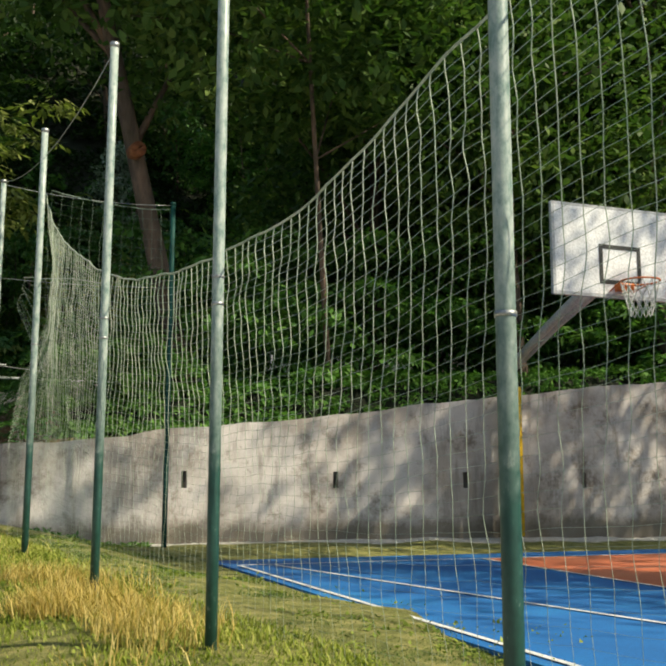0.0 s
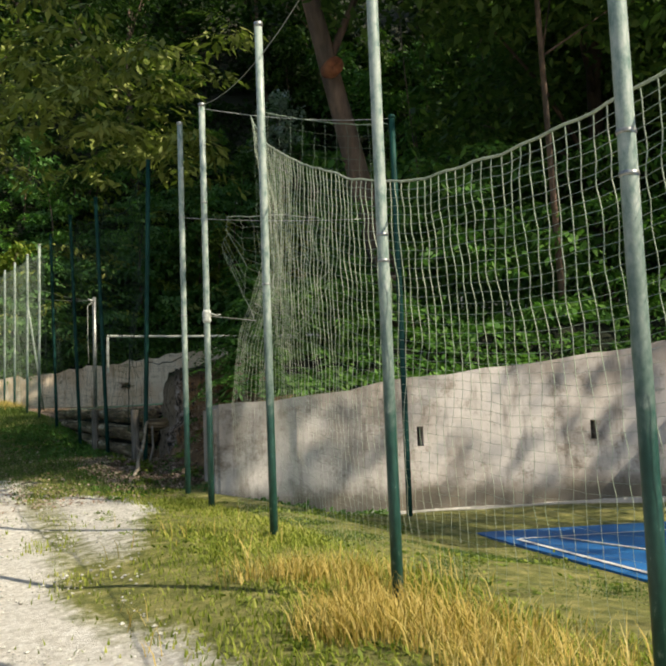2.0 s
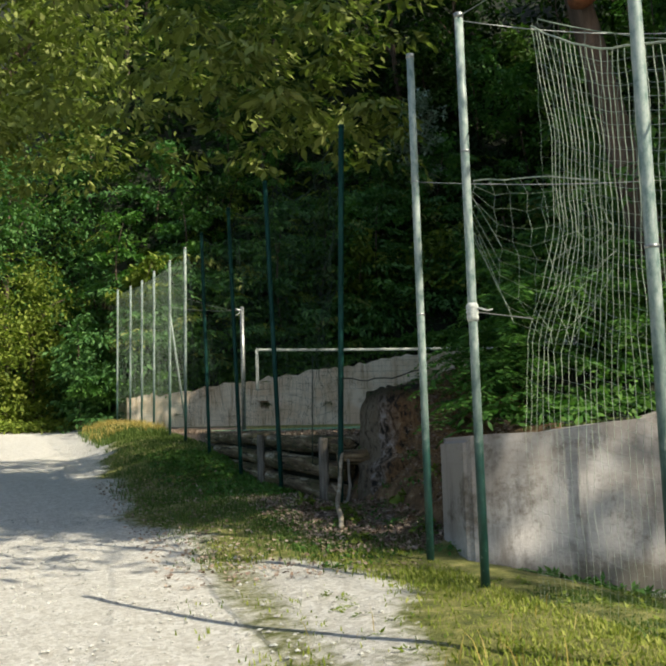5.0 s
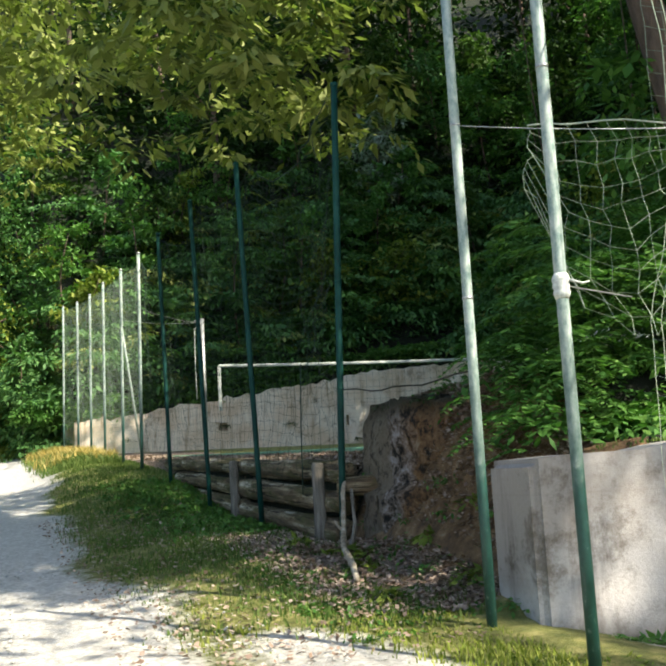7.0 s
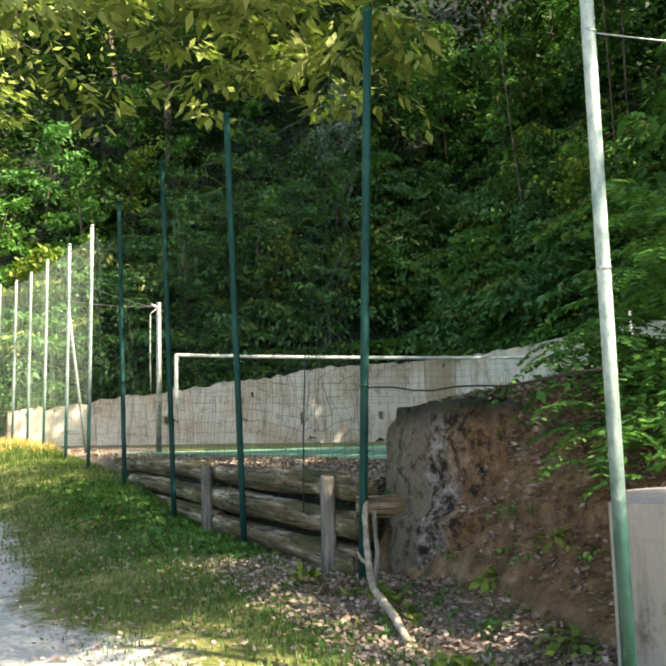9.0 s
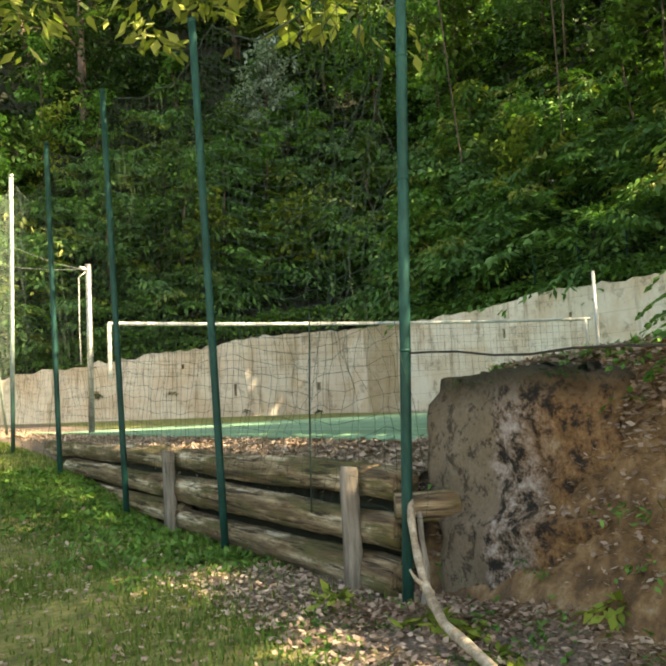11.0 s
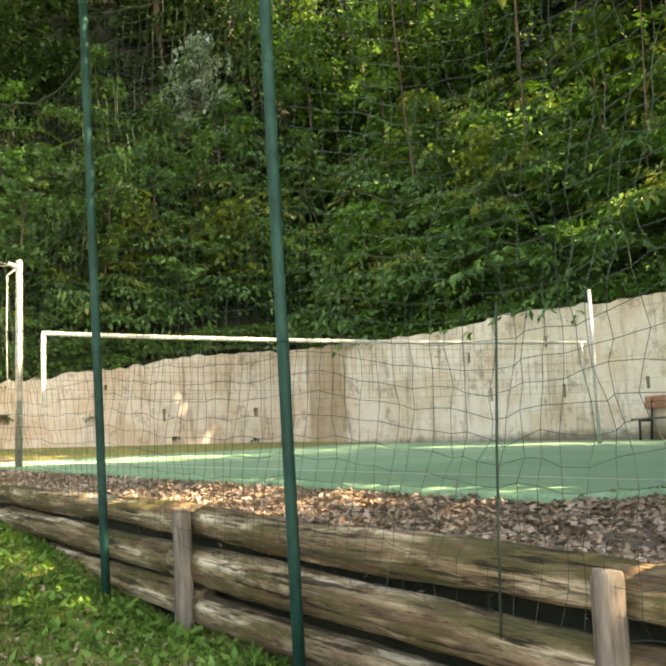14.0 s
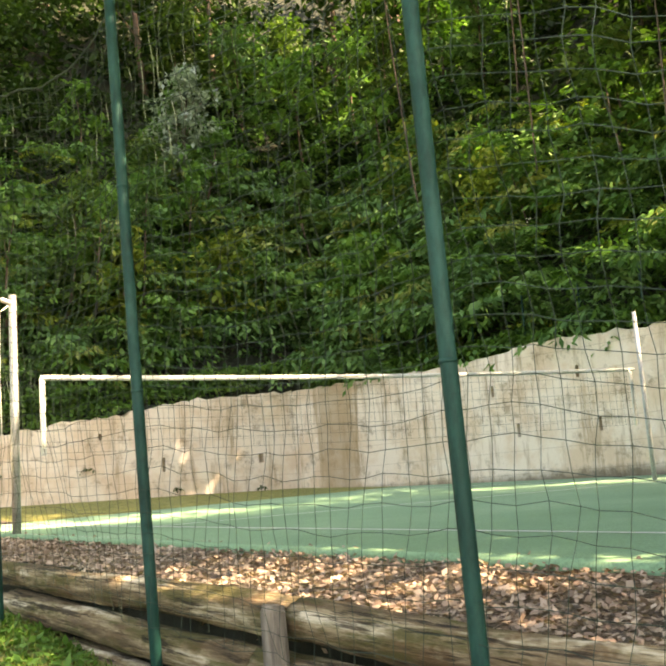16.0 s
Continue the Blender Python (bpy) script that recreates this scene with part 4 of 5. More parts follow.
tube(bm, [(2.56, 11.4, 0.715), (2.53, 11.44, 0.75), (2.51, 11.46, 0.80)], [0.016, 0.012, 0.006], 7)
part("twig", bm, M_HOSE, branch)
bm = bmesh.new()
tube(bm, [(2.80, 11.78, 1.06), (2.795, 11.76, 0.9), (2.80, 11.74, 0.76), (2.77, 11.7, 0.66), (2.70, 11.66, 0.5)], [0.017, 0.015, 0.018, 0.02, 0.022], 8)
tagged(part("stick", bm, M_STAKE), "thin bent wooden stick leaning behind a post", "stick")

# ---- bench far on the upper court ----
bench = base("bench", pose(16.22, 21.85, 1.72, 0, 0, -8), "wooden bench with dark metal legs beside the far wall", "bench")
for dz, dx, sx, sz, mt in ((0.46, -0.12, 0.15, 0.04, M_STAKE), (0.46, 0.06, 0.15, 0.04, M_STAKE), (0.86, 0.25, 0.04, 0.11, M_TERRA), (0.73, 0.23, 0.04, 0.11, M_TERRA)):
    bm = bmesh.new()
    box(bm, (sx, 1.6, sz), pose(dx, 0, dz), 0.006, 1)
    part("slat", bm, mt, bench, "terracotta painted slat" if mt is M_TERRA else "grey wooden slat", False)
for sy in (-0.6, 0.6):
    bm = bmesh.new()
    for q in (((-0.16, sy, 0), (-0.14, sy, 0.44)), ((0.14, sy, 0), (0.24, sy, 0.86)), ((-0.16, sy, 0.43), (0.16, sy, 0.43))):
        tube(bm, q, 0.025, 8)
    part("leg", bm, M_BLACK, bench)

# ---- small fence above the far wall ----
for k in range(13):
    t = k / 12
    x, y = (15.7 + (18.0 - 15.7) * t, 31.0 - 17.5 * t)
    bm = bmesh.new()
    tube(bm, [(0, 0, 0), (0.02, 0, 1.5)], 0.02, 8)
    ob = part("fence_stake", bm, M_POST)
    ob.matrix_world = Matrix.Translation((x + 0.45, y, 4.55))
    tagged(ob, "slim green stake standing on the far wall", "fence stake", "stakes on the far wall")

# ---- trees ----
def tree(x, y, height, spread, crown_z, leaves, label, size=0.16, mat=None, trunk_r=0.2, seed=1, lean=(0, 0), lumps=26, foot=None, bow=None):
    """A tapered trunk with limbs and a crown of many leaves in uneven clumps."""
    rnd = random.Random(seed)
    z = float(ground_z(x, y)) if foot is None else foot
    e = base("tree", Matrix.Translation((x, y, z - 0.3)), label, "tree", "trees")
    tip = Vector((lean[0], lean[1], height * 0.86))
    bend = Vector((rnd.uniform(-0.5, 0.5), rnd.uniform(-0.5, 0.5), 0)) if bow is None else Vector((*bow, 0))
    spine = [tip * (k / 8) + bend * math.sin(math.pi * k / 8) for k in range(9)]
    bm = bmesh.new()
    tube(bm, spine, [trunk_r * (1.25 if k == 0 else 1) * (1 - 0.1 * k) for k in range(9)], 12)
    part("trunk", bm, M_BARK, e)
    cents = []
    for k in range(lumps):
        h = crown_z + (height - crown_z) * (k + 0.5) / lumps
        u = (h - crown_z) / (height - crown_z)
        reach = spread * (0.55 + 0.45 * math.sin(math.pi * min(1, u * 0.9 + 0.1))) * rnd.uniform(0.35, 1.0) * (1 - 0.55 * u)
        a = k * 2.4 + rnd.uniform(-0.4, 0.4)
        i = min(7, int(h * 0.8 / tip.z * 8))
        root = spine[max(1, i)]
        end = root + Vector((math.cos(a) * reach, math.sin(a) * reach, h - root.z + rnd.uniform(-0.3, 0.2)))
        mid = root.lerp(end, 0.5) + Vector((0, 0, 0.25))
        if k % 3 == 0:
            bm = bmesh.new()
            tube(bm, [root, mid, end], [trunk_r * 0.32, trunk_r * 0.2, 0.015], 6)
            part("limb", bm, M_BARK, e)
        cents.append((end, rnd.uniform(0.55, 1.25) * spread * 0.36))
        cents.append((mid, rnd.uniform(0.4, 0.9) * spread * 0.3))
    per = leaves // len(cents)
    allc = []
    for c, rad in cents:
        d = RNG.normal(0, 1, (per, 3))
        d /= np.linalg.norm(d, axis=1)[:, None]
        q = rad * RNG.uniform(0.15, 1.0, per)[:, None] ** 0.5
        allc.append(np.array(c) + d * q * np.array([1, 1, 0.62]))
    v, f = leaf_faces(np.concatenate(allc), size)
    crown = mesh_from("crown", v, f, mat or L_TREE, e)
    return e


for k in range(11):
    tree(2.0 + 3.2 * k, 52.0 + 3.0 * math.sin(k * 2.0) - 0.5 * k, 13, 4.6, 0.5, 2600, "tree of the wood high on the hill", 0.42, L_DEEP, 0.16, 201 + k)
# added shade caster: its crown darkens the road and verge, trunk kept thin
tree(8.2, 9.6, 11.0, 5.3, 4.8, 26000, "leafy tree added on the bank to shade the road and verge", 0.19, L_TREE, 0.05, 19, (-3.7, -4.6))
red_tree = tree(5.9, 10.0, 12.5, 3.9, 6.6, 15000, "tall leaning tree with reddish bark and dense crown on the bank", 0.18, None, 0.19, 3, (-2.75, 0.0), 34, None, (0.0, 0.0))
bm = bmesh.new()
o = Vector((4.83, 9.95, 5.67)) - red_tree.matrix_world.translation
tube(bm, [o + Vector(q) for q in ((0.03, 0.0, 0.02), (0.0, -0.2, 0.0), (0.0, -0.3, 0.0), (0.0, -0.27, 0.0))], [0.12, 0.12, 0.11, 0.07], 14)
part("branch_stub", bm, two_scale("orange_heartwood", (0.16, 0.05, 0.02), (0.26, 0.085, 0.035), (0.34, 0.13, 0.06), 6, 40, 0.9, 0.4, 0.01), red_tree, "sawn orange branch stub")
tree(-4.6, 19.5, 14.0, 5.4, 6.6, 14000, "large roadside tree with a crown reaching over the gravel road", 0.19, L_OLIVE, 0.26, 8, (5.5, 2.0))
# leaf colours imitate the light: brighter left of the road end, darker to the right
for k, (x, y, h, sp, mt) in enumerate(((-0.6, 42.5, 7, 3.2, L_LIME), (-2.6, 40.5, 6, 3.0, L_LIME), (2.3, 43.5, 9, 3.4, L_HILL), (-1.0, 50.0, 18, 5.5, L_LIME), (4.0, 51.0, 20, 6.0, L_TREE))):
    tree(x, y, h, sp, 0.3, 7000, "bushy bright green tree where the gravel road ends", 0.2, mt, 0.14, 61 + k)
for k, (x, y, h, sp, cz, nl) in enumerate(((9.8, 10.6, 13, 4.2, 2.6, 24000), (12.4, 12.0, 14, 4.5, 2.6, 26000), (15.2, 10.4, 14, 4.6, 2.6, 26000), (18.5, 10.0, 15, 5.0, 2.4, 24000),
                                            (22.5, 7.5, 15, 5.2, 2.2, 12000), (11.2, 8.4, 10.0, 3.0, 2.6, 16000), (14.2, 7.6, 10.5, 3.2, 2.4, 16000), (17.6, 6.9, 11, 3.6, 2.4, 8000))):
    tree(x, y, h, sp, cz, nl, "tall leafy tree on the shady bank behind the wall", 0.19, None, 0.17, 11 + k, (random.Random(k).uniform(-0.8, 0.8), 0.3), 40)
# lime leaves here paint in sun on the left trees, dark ones shade
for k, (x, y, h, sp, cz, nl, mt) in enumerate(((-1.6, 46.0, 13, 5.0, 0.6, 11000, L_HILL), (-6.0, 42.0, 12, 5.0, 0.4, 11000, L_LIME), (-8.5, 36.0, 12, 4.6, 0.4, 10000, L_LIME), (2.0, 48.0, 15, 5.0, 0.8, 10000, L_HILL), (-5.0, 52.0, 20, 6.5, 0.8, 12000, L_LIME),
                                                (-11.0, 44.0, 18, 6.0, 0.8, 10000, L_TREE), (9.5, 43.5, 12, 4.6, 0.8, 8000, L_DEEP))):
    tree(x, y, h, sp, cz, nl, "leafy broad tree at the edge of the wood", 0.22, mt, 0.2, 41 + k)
# added sun blockers with high crowns, shading the upper court and slope
for k, (x, y, h, sp) in enumerate(((23.0, 22.5, 17, 5.5), (25.0, 27.0, 19, 6.0), (28.5, 22.5, 30, 7.5), (23.5, 32.0, 24, 6.0), (28.0, 30.0, 30, 7.5), (32.0, 25.0, 32, 8.0))):
    tree(x, y, h, sp, 8.0, 6500, "tall leafy tree added above the side wall as a sun blocker", 0.5, L_HILL, 0.04, 91 + k, (-1.0, -0.5), 34)
# three more added crowns that keep the sun off the back hillside
for k, (x, y) in enumerate(((19.4, 24.2), (19.6, 28.2), (18.9, 31.8))):
    tree(x, y, 24, 6.2, 13.0, 6500, "tall leafy tree added above the side wall as a sun blocker", 0.5, L_HILL, 0.03, 181 + k, (-1.2, -0.5), 34)
# added leaning crowns that put the far wall and court in shade
for k, (x, y, h, sp, lean) in enumerate(((20.0, 20.5, 17, 6.0, (-3.5, 0.0)), (19.6, 16.8, 17, 6.0, (-4.5, 0.5)), (21.0, 18.5, 19, 6.0, (-2.0, 0.0)))):
    tree(x, y, h, sp, 7.0, 5600, "tall leafy tree added to shade the upper court and far wall", 0.42, L_HILL, 0.04, 171 + k, lean, 34)
# unseen trees added off to the right, for dappled shadow on the lower wall
for k, (x, y, h, sp) in enumerate(((15.9, -3.1, 15.8, 5.0), (17.1, -2.3, 14, 4.8), (14.0, -8.4, 15.5, 4.2))):
    tree(x, y, h, sp, h - 6.6, 5000, "unseen open-crowned tree added to dapple the concrete wall", 0.2, L_TREE, 0.18, 131 + k, (0, 0), 26, -0.1)


# unseen, added for dapples on the left end of the lower wall
tree(11.6, -4.0, 16.2, 2.4, 11.5, 2600, "unseen slim tree added to dapple the near end of the wall", 0.2, L_TREE, 0.1, 151, (0, 0), 20, -0.1)
# unseen, added so its high crown shades the road and verge
tree(13.4, -6.2, 29.0, 2.9, 25.8, 3000, "unseen very tall tree added to shade the road and verge", 0.34, L_TREE, 0.24, 141, (0, 0), 14, 0.0)

# ---- undergrowth on the hillside ----
def undergrowth(name, places, rads, per, size, material, label, spread=0.45, droop=0.35, flatten=0.5, narrow=0.45):
    n = len(places)
    d = RNG.normal(0, 1, (n, per, 3))
    d /= np.linalg.norm(d, axis=2)[:, :, None]
    d[:, :, 2] = np.abs(d[:, :, 2]) * 0.9 - 0.2
    q = rads[:, None, None] * RNG.uniform(0.05, 1.0, (n, per))[:, :, None] ** 0.55
    c = places[:, None, :] + d * q * np.array([1, 1, flatten])
    c[:, :, 2] -= (0.28 * q[:, :, 0] ** 2 / np.maximum(rads[:, None], 0.1))
    v, f = leaf_faces(c.reshape(-1, 3), size, spread, droop, d.reshape(-1, 3) * 0.6, narrow)
    return tagged(mesh_from(name, v, f, material), label, "undergrowth", kind="stuff")


def on_hill(n, x0, x1, y0, y1, lift=0.15):
    x, y = RNG.uniform(x0, x1, n), RNG.uniform(y0, y1, n)
    z = ground_z(x, y)
    keep = z > court_two_z(x, y) + 1.8
    return np.stack([x, y, z + lift * RNG.uniform(0.2, 1.8, n)], 1)[keep]


for lab, sets, r0, r1, per, size in (
    ("dense green shrubs and climbers just above the far walls", ((1050, 1, 20, 35.2, 39.5), (1150, 15.6, 19.5, 13, 37)), 0.4, 0.95, 150, 0.17),
    ("dense green shrubs covering the steep hillside", ((650, -2, 20, 39, 47), (700, 18.5, 25, 12, 44), (170, 18, 29, 43, 50), (220, 12, 22, -4, 14)), 0.7, 1.5, 150, 0.25),
    ("dense tree tops high on the wooded hillside", ((520, -6, 26, 46, 62), (820, 23, 38, 8, 52)), 1.3, 2.4, 150, 0.46)):
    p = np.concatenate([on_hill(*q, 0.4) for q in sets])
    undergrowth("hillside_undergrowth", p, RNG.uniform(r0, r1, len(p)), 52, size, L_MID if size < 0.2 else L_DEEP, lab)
p = np.concatenate([on_hill(90, 0, 18, 35.4, 42, 0.9), on_hill(150, 15.8, 23, 14, 40, 0.9)])
undergrowth("lime_shrubs", p, RNG.uniform(0.3, 0.75, len(p)), 90, 0.18, L_LIME, "yellow-green shrubs scattered over the hillside")
tree(16.0, 40.4, 6.2, 1.9, 1.6, 2500, "slender tree with pale silver leaves on the hillside", 0.22, L_SILVER, 0.07, 301)
bush = random.Random(77)
for k, (x, y) in enumerate(((21.0, 45.0), (24.0, 46.0), (22.5, 42.6), (26.0, 43.5), (19.4, 46.4), (27.5, 39.5), (26.5, 36.0), (25.0, 40.0))):
    tree(x, y, 5.5, 2.6, 0.4, 1900, "young leafy tree high on the wooded hillside", 0.3, (L_HILL, L_TREE, L_FERN)[k % 3], 0.07, 501 + k, (-0.6, -0.6), 12)
for k in range(44):
    if k < 22:
        x, y = 0.9 + 0.75 * k + bush.uniform(-0.4, 0.4), bush.uniform(36.4, 43.0)
        lean = (bush.uniform(-0.3, 0.3), -0.9)
    else:
        x, y = bush.uniform(17.2, 22.5), 36.0 - 0.95 * (k - 22) + bush.uniform(-0.5, 0.5)
        lean = (-0.9, bush.uniform(-0.4, 0.2))
    tree(x, y, bush.uniform(2.6, 5.2), bush.uniform(1.1, 2.1), 0.5, 1050, "leafy bush standing out of the wooded hillside", bush.uniform(0.2, 0.3), (L_HILL, L_FERN, L_TREE, L_FERN, L_LIME)[k % 5], 0.05, 401 + k, lean, 9)
p = on_hill(60, 6, 24, 16, 40, 1.0)
undergrowth("white_flowers", p, RNG.uniform(0.08, 0.2, len(p)), 14, 0.1, L_FLOWER, "small white flower heads among the hillside shrubs")
t = RNG.uniform(0, 1, 380)
p = np.stack([0.9 + 14.1 * t, 35.75 - 1.62 * t + RNG.uniform(0.0, 0.7, 380), np.interp(t, [0, 0.14, 0.42, 0.66, 0.85, 1], [3.15, 3.25, 3.75, 4.3, 4.65, 4.75]) + RNG.uniform(-0.02, 0.8, 380)], 1)
t = RNG.uniform(0, 1, 260)
q = np.stack([15.5 + 2.2 * t + RNG.uniform(0.0, 0.5, 260), 33.7 - 16 * t, 4.75 + RNG.uniform(0.0, 0.35, 260)], 1)
p = np.concatenate([p, q])
undergrowth("crest_shrubs", p, RNG.uniform(0.3, 0.6, len(p)), 80, 0.16, L_FERN, "ivy and low shrubs spilling over the tops of the far walls")
x = RNG.uniform(5.0, 20, 480)
y = wall_one_y(x) + 1.3 + RNG.uniform(0, 1, 480) * 3.6
keep = y < 9.2 + 0.42 * x
p = np.stack([x, y, ground_z(x, y) + RNG.uniform(0.1, 2.6, 480)], 1)[keep]
undergrowth("bank_shrubs", p, RNG.uniform(0.4, 0.95, len(p)), 130, 0.15, L_FERN, "tall green shrubs under the trees behind the wall")
x = RNG.uniform(3.4, 14, 560)
y = wall_one_y(x) + 0.72 + RNG.uniform(0, 1, 560) ** 1.7 * 2.7
keep = (y < 10.2) | (x > 5.6)
p = np.stack([x, y, ground_z(x, y) + 0.1], 1)[keep]
undergrowth("bank_undergrowth", p, RNG.uniform(0.2, 0.5, len(p)), 84, 0.1, L_FERN, "low green shrubs along the top of the concrete wall")
p = np.concatenate([np.stack([RNG.uniform(-9, 3, 160), RNG.uniform(38.5, 46, 160)], 1), np.stack([RNG.uniform(-10, -5.5, 120), RNG.uniform(22, 40, 120)], 1)])
p = np.concatenate([p, ground_z(p[:, 0], p[:, 1])[:, None] + 0.3], 1)
undergrowth("roadside_shrubs", p, RNG.uniform(0.6, 1.5, len(p)), 160, 0.2, L_LIME, "bright green shrubs at the end of the gravel road")
x, y = RNG.uniform(1.6, 3.1, 260), RNG.uniform(8.8, 11.9, 260)
p = np.stack([x, y, ground_z(x, y)], 1)
undergrowth("weeds", p, RNG.uniform(0.06, 0.2, len(p)), 30, 0.05, L_FERN, "low weeds at the foot of the bank")
x = np.concatenate([1.2 + 1.5 * RNG.uniform(0, 1, 820) ** 0.45, RNG.uniform(3.0, 4.5, 24)])
y = np.concatenate([RNG.uniform(13.3, 19.5, 820), wall_one_y(x[820:]) - RNG.uniform(0.05, 0.3, 24)])
p = np.stack([x, y, ground_z(x, y)], 1)
undergrowth("weeds", p, RNG.uniform(0.08, 0.26, len(p)), 40, 0.075, L_FERN, "low leafy weeds along the log wall")


p = np.array([(2.56, 11.35, 0.6), (2.48, 10.7, 0.58), (2.95, 10.45, 0.85), (3.05, 9.95, 0.9), (2.36, 12.0, 0.6), (2.62, 11.1, 0.62), (2.8, 9.6, 0.6), (2.2, 9.7, 0.4)])
p[:, 2] = ground_z(p[:, 0], p[:, 1]) + 0.06
undergrowth("weeds", p, RNG.uniform(0.14, 0.24, len(p)), 60, 0.085, L_LIME, "yellow-green leafy weeds by the foot of a post")


def fronds(name, roots, length, material, label, group=""):
    """Arching feathered fronds, each with pairs of small leaflets."""
    cs, ds, ss, sd = [], [], [], []
    for r in roots:
        a = RNG.uniform(0, 2 * np.pi)
        ln = length * RNG.uniform(0.6, 1.25)
        rise = RNG.uniform(0.25, 0.8)
        for k in range(18):
            t = (k + 1) / 18
            p = np.array(r) + np.array([math.cos(a) * t * ln, math.sin(a) * t * ln, ln * (rise * t - 0.75 * t * t)])
            ss.append(p)
            sd.append(np.array([math.cos(a), math.sin(a), rise - 1.5 * t]) * 40)
            for s in (-1, 1):
                side = np.array([-math.sin(a) * s, math.cos(a) * s, -0.15])
                w = 0.2 * ln * math.sin(math.pi * (0.12 + 0.85 * t)) ** 0.8
                for q in (0.15, 0.55):
                    cs.append(p + side * w * q)
                    ds.append(side * 6 + np.array([math.cos(a), math.sin(a), -0.2]) * 2.5)
    v, f = leaf_faces(np.array(cs), length * 0.105, 0.3, 0.1, np.array(ds), 0.42)
    v2, f2 = leaf_faces(np.array(ss), length * 0.075, 0.05, 0.0, np.array(sd), 0.1)
    v, f = np.concatenate([v, v2]), np.concatenate([f, f2 + len(v)])
    return tagged(mesh_from(name, v, f, material), label, "undergrowth", kind="stuff")


x, y = RNG.uniform(3.6, 5.4, 240), RNG.uniform(9.3, 10.2, 240)
z = ground_z(x, y) + RNG.uniform(0.0, 1.1, 240)
fronds("fern_thicket", np.stack([x, y, z], 1), 0.6, L_FERN, "feathery fern and ash sprays between the wall and the old block")


x, y = RNG.uniform(3.2, 3.9, 110), RNG.uniform(9.45, 10.2, 110)
z = ground_z(x, y) + RNG.uniform(0.0, 0.35, 110)
fronds("fern_sprays", np.stack([x, y, z], 1), 0.5, L_FERN, "arching ferns on the earth bank beside the old concrete block")


def boughs(name, places, out, r0, r1, per, size, material, label):
    """Flat drooping leafy boughs reaching out of the slope, lit from above and dark beneath."""
    n = len(places)
    rad = RNG.uniform(r0, r1, n)
    a = RNG.uniform(0, 2 * np.pi, (n, per))
    rho = np.sqrt(RNG.uniform(0.02, 1, (n, per))) * rad[:, None] * (0.75 + 0.25 * np.sin(a * 3 + RNG.uniform(0, 6, (n, 1))))
    dx, dy = np.cos(a), np.sin(a)
    reach = dx * out[:, 0:1] + dy * out[:, 1:2]
    tilt = RNG.uniform(-0.5, 0.5, (n, 1)) * np.sin(a + RNG.uniform(0, 6, (n, 1)))
    z = -0.22 * rho ** 2 / rad[:, None] - 0.3 * reach * rho + tilt * rho + RNG.normal(0, 0.05, (n, per))
    c = places[:, None, :] + np.stack([dx * rho, dy * rho, z], 2)
    d = np.stack([dx, dy, -0.35 - 0.25 * reach], 2)
    v, f = leaf_faces(c.reshape(-1, 3), size, 0.25, 0.15, d.reshape(-1, 3) * 1.2, 0.42)
    return tagged(mesh_from(name, v, f, material), label, "undergrowth", kind="stuff")


def slope_places(nb, ns, lift):
    b = on_hill(nb, 0.5, 21, 35.3, 42, 0.0)
    d = on_hill(ns, 15.8, 23, 14, 38, 0.0)
    out = np.concatenate([np.tile([[0.1, -1.0]], (len(b), 1)), np.tile([[-0.98, -0.2]], (len(d), 1))])
    p = np.concatenate([b, d])
    p[:, :2] += out * RNG.uniform(0.0, 0.9, (len(p), 1))
    p[:, 2] += RNG.uniform(0.1, lift, len(p))
    hollow = np.array([noise.noise((a * 0.42, b * 0.42, c * 0.6)) for a, b, c in p])
    low = (p[:, 2] > 4.0) & ((hollow > 0.0) | (RNG.uniform(0, 1, len(p)) < 0.12))
    return p[low], out[low]


for lab, nb, ns, lift, r0, r1, per, size, mat in (
    ("broad leafy boughs reaching out of the steep hillside", 640, 780, 1.7, 0.55, 1.4, 110, 0.25, L_HILL),
    ("bright green leafy boughs on the steep hillside", 380, 480, 2.1, 0.4, 1.05, 85, 0.22, L_FERN),
    ("olive green leafy boughs high on the hillside", 110, 130, 2.2, 0.5, 1.1, 90, 0.22, L_OLIVE)):
    p, o = slope_places(nb, ns, lift)
    boughs("leafy_boughs", p, o, r0, r1, per, size, mat, lab)
p = np.stack([RNG.uniform(0.6, 2.6, 110), RNG.uniform(36.0, 47, 110), np.zeros(110)], 1)
p[:, 2] = ground_z(p[:, 0], p[:, 1]) + RNG.uniform(0.2, 3.5, 110)
boughs("leafy_boughs", p, np.tile([[-0.3, -0.9]], (110, 1)), 0.8, 1.5, 150, 0.2, L_HILL, "leafy boughs at the corner of the wood")
p = np.stack([RNG.uniform(3.1, 3.7, 40), RNG.uniform(10.8, 11.85, 40), np.zeros(40)], 1)
p[:, 2] = 1.77
q = np.stack([RNG.uniform(3.25, 4.7, 110), RNG.uniform(9.3, 11.85, 110), np.zeros(110)], 1)
q[:, 2] = np.maximum(ground_z(q[:, 0], q[:, 1]) + 0.02, np.where((q[:, 0] < 3.7) & (q[:, 1] > 10.7), 1.78, 0))
undergrowth("ivy", q, RNG.uniform(0.08, 0.2, 110), 30, 0.055, L_FERN, "ivy and small leafy plants on the old concrete block and bank")
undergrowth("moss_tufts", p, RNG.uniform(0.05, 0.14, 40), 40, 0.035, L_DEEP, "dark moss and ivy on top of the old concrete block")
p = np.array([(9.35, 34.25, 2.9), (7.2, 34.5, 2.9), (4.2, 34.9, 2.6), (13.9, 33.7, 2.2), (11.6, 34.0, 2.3)])
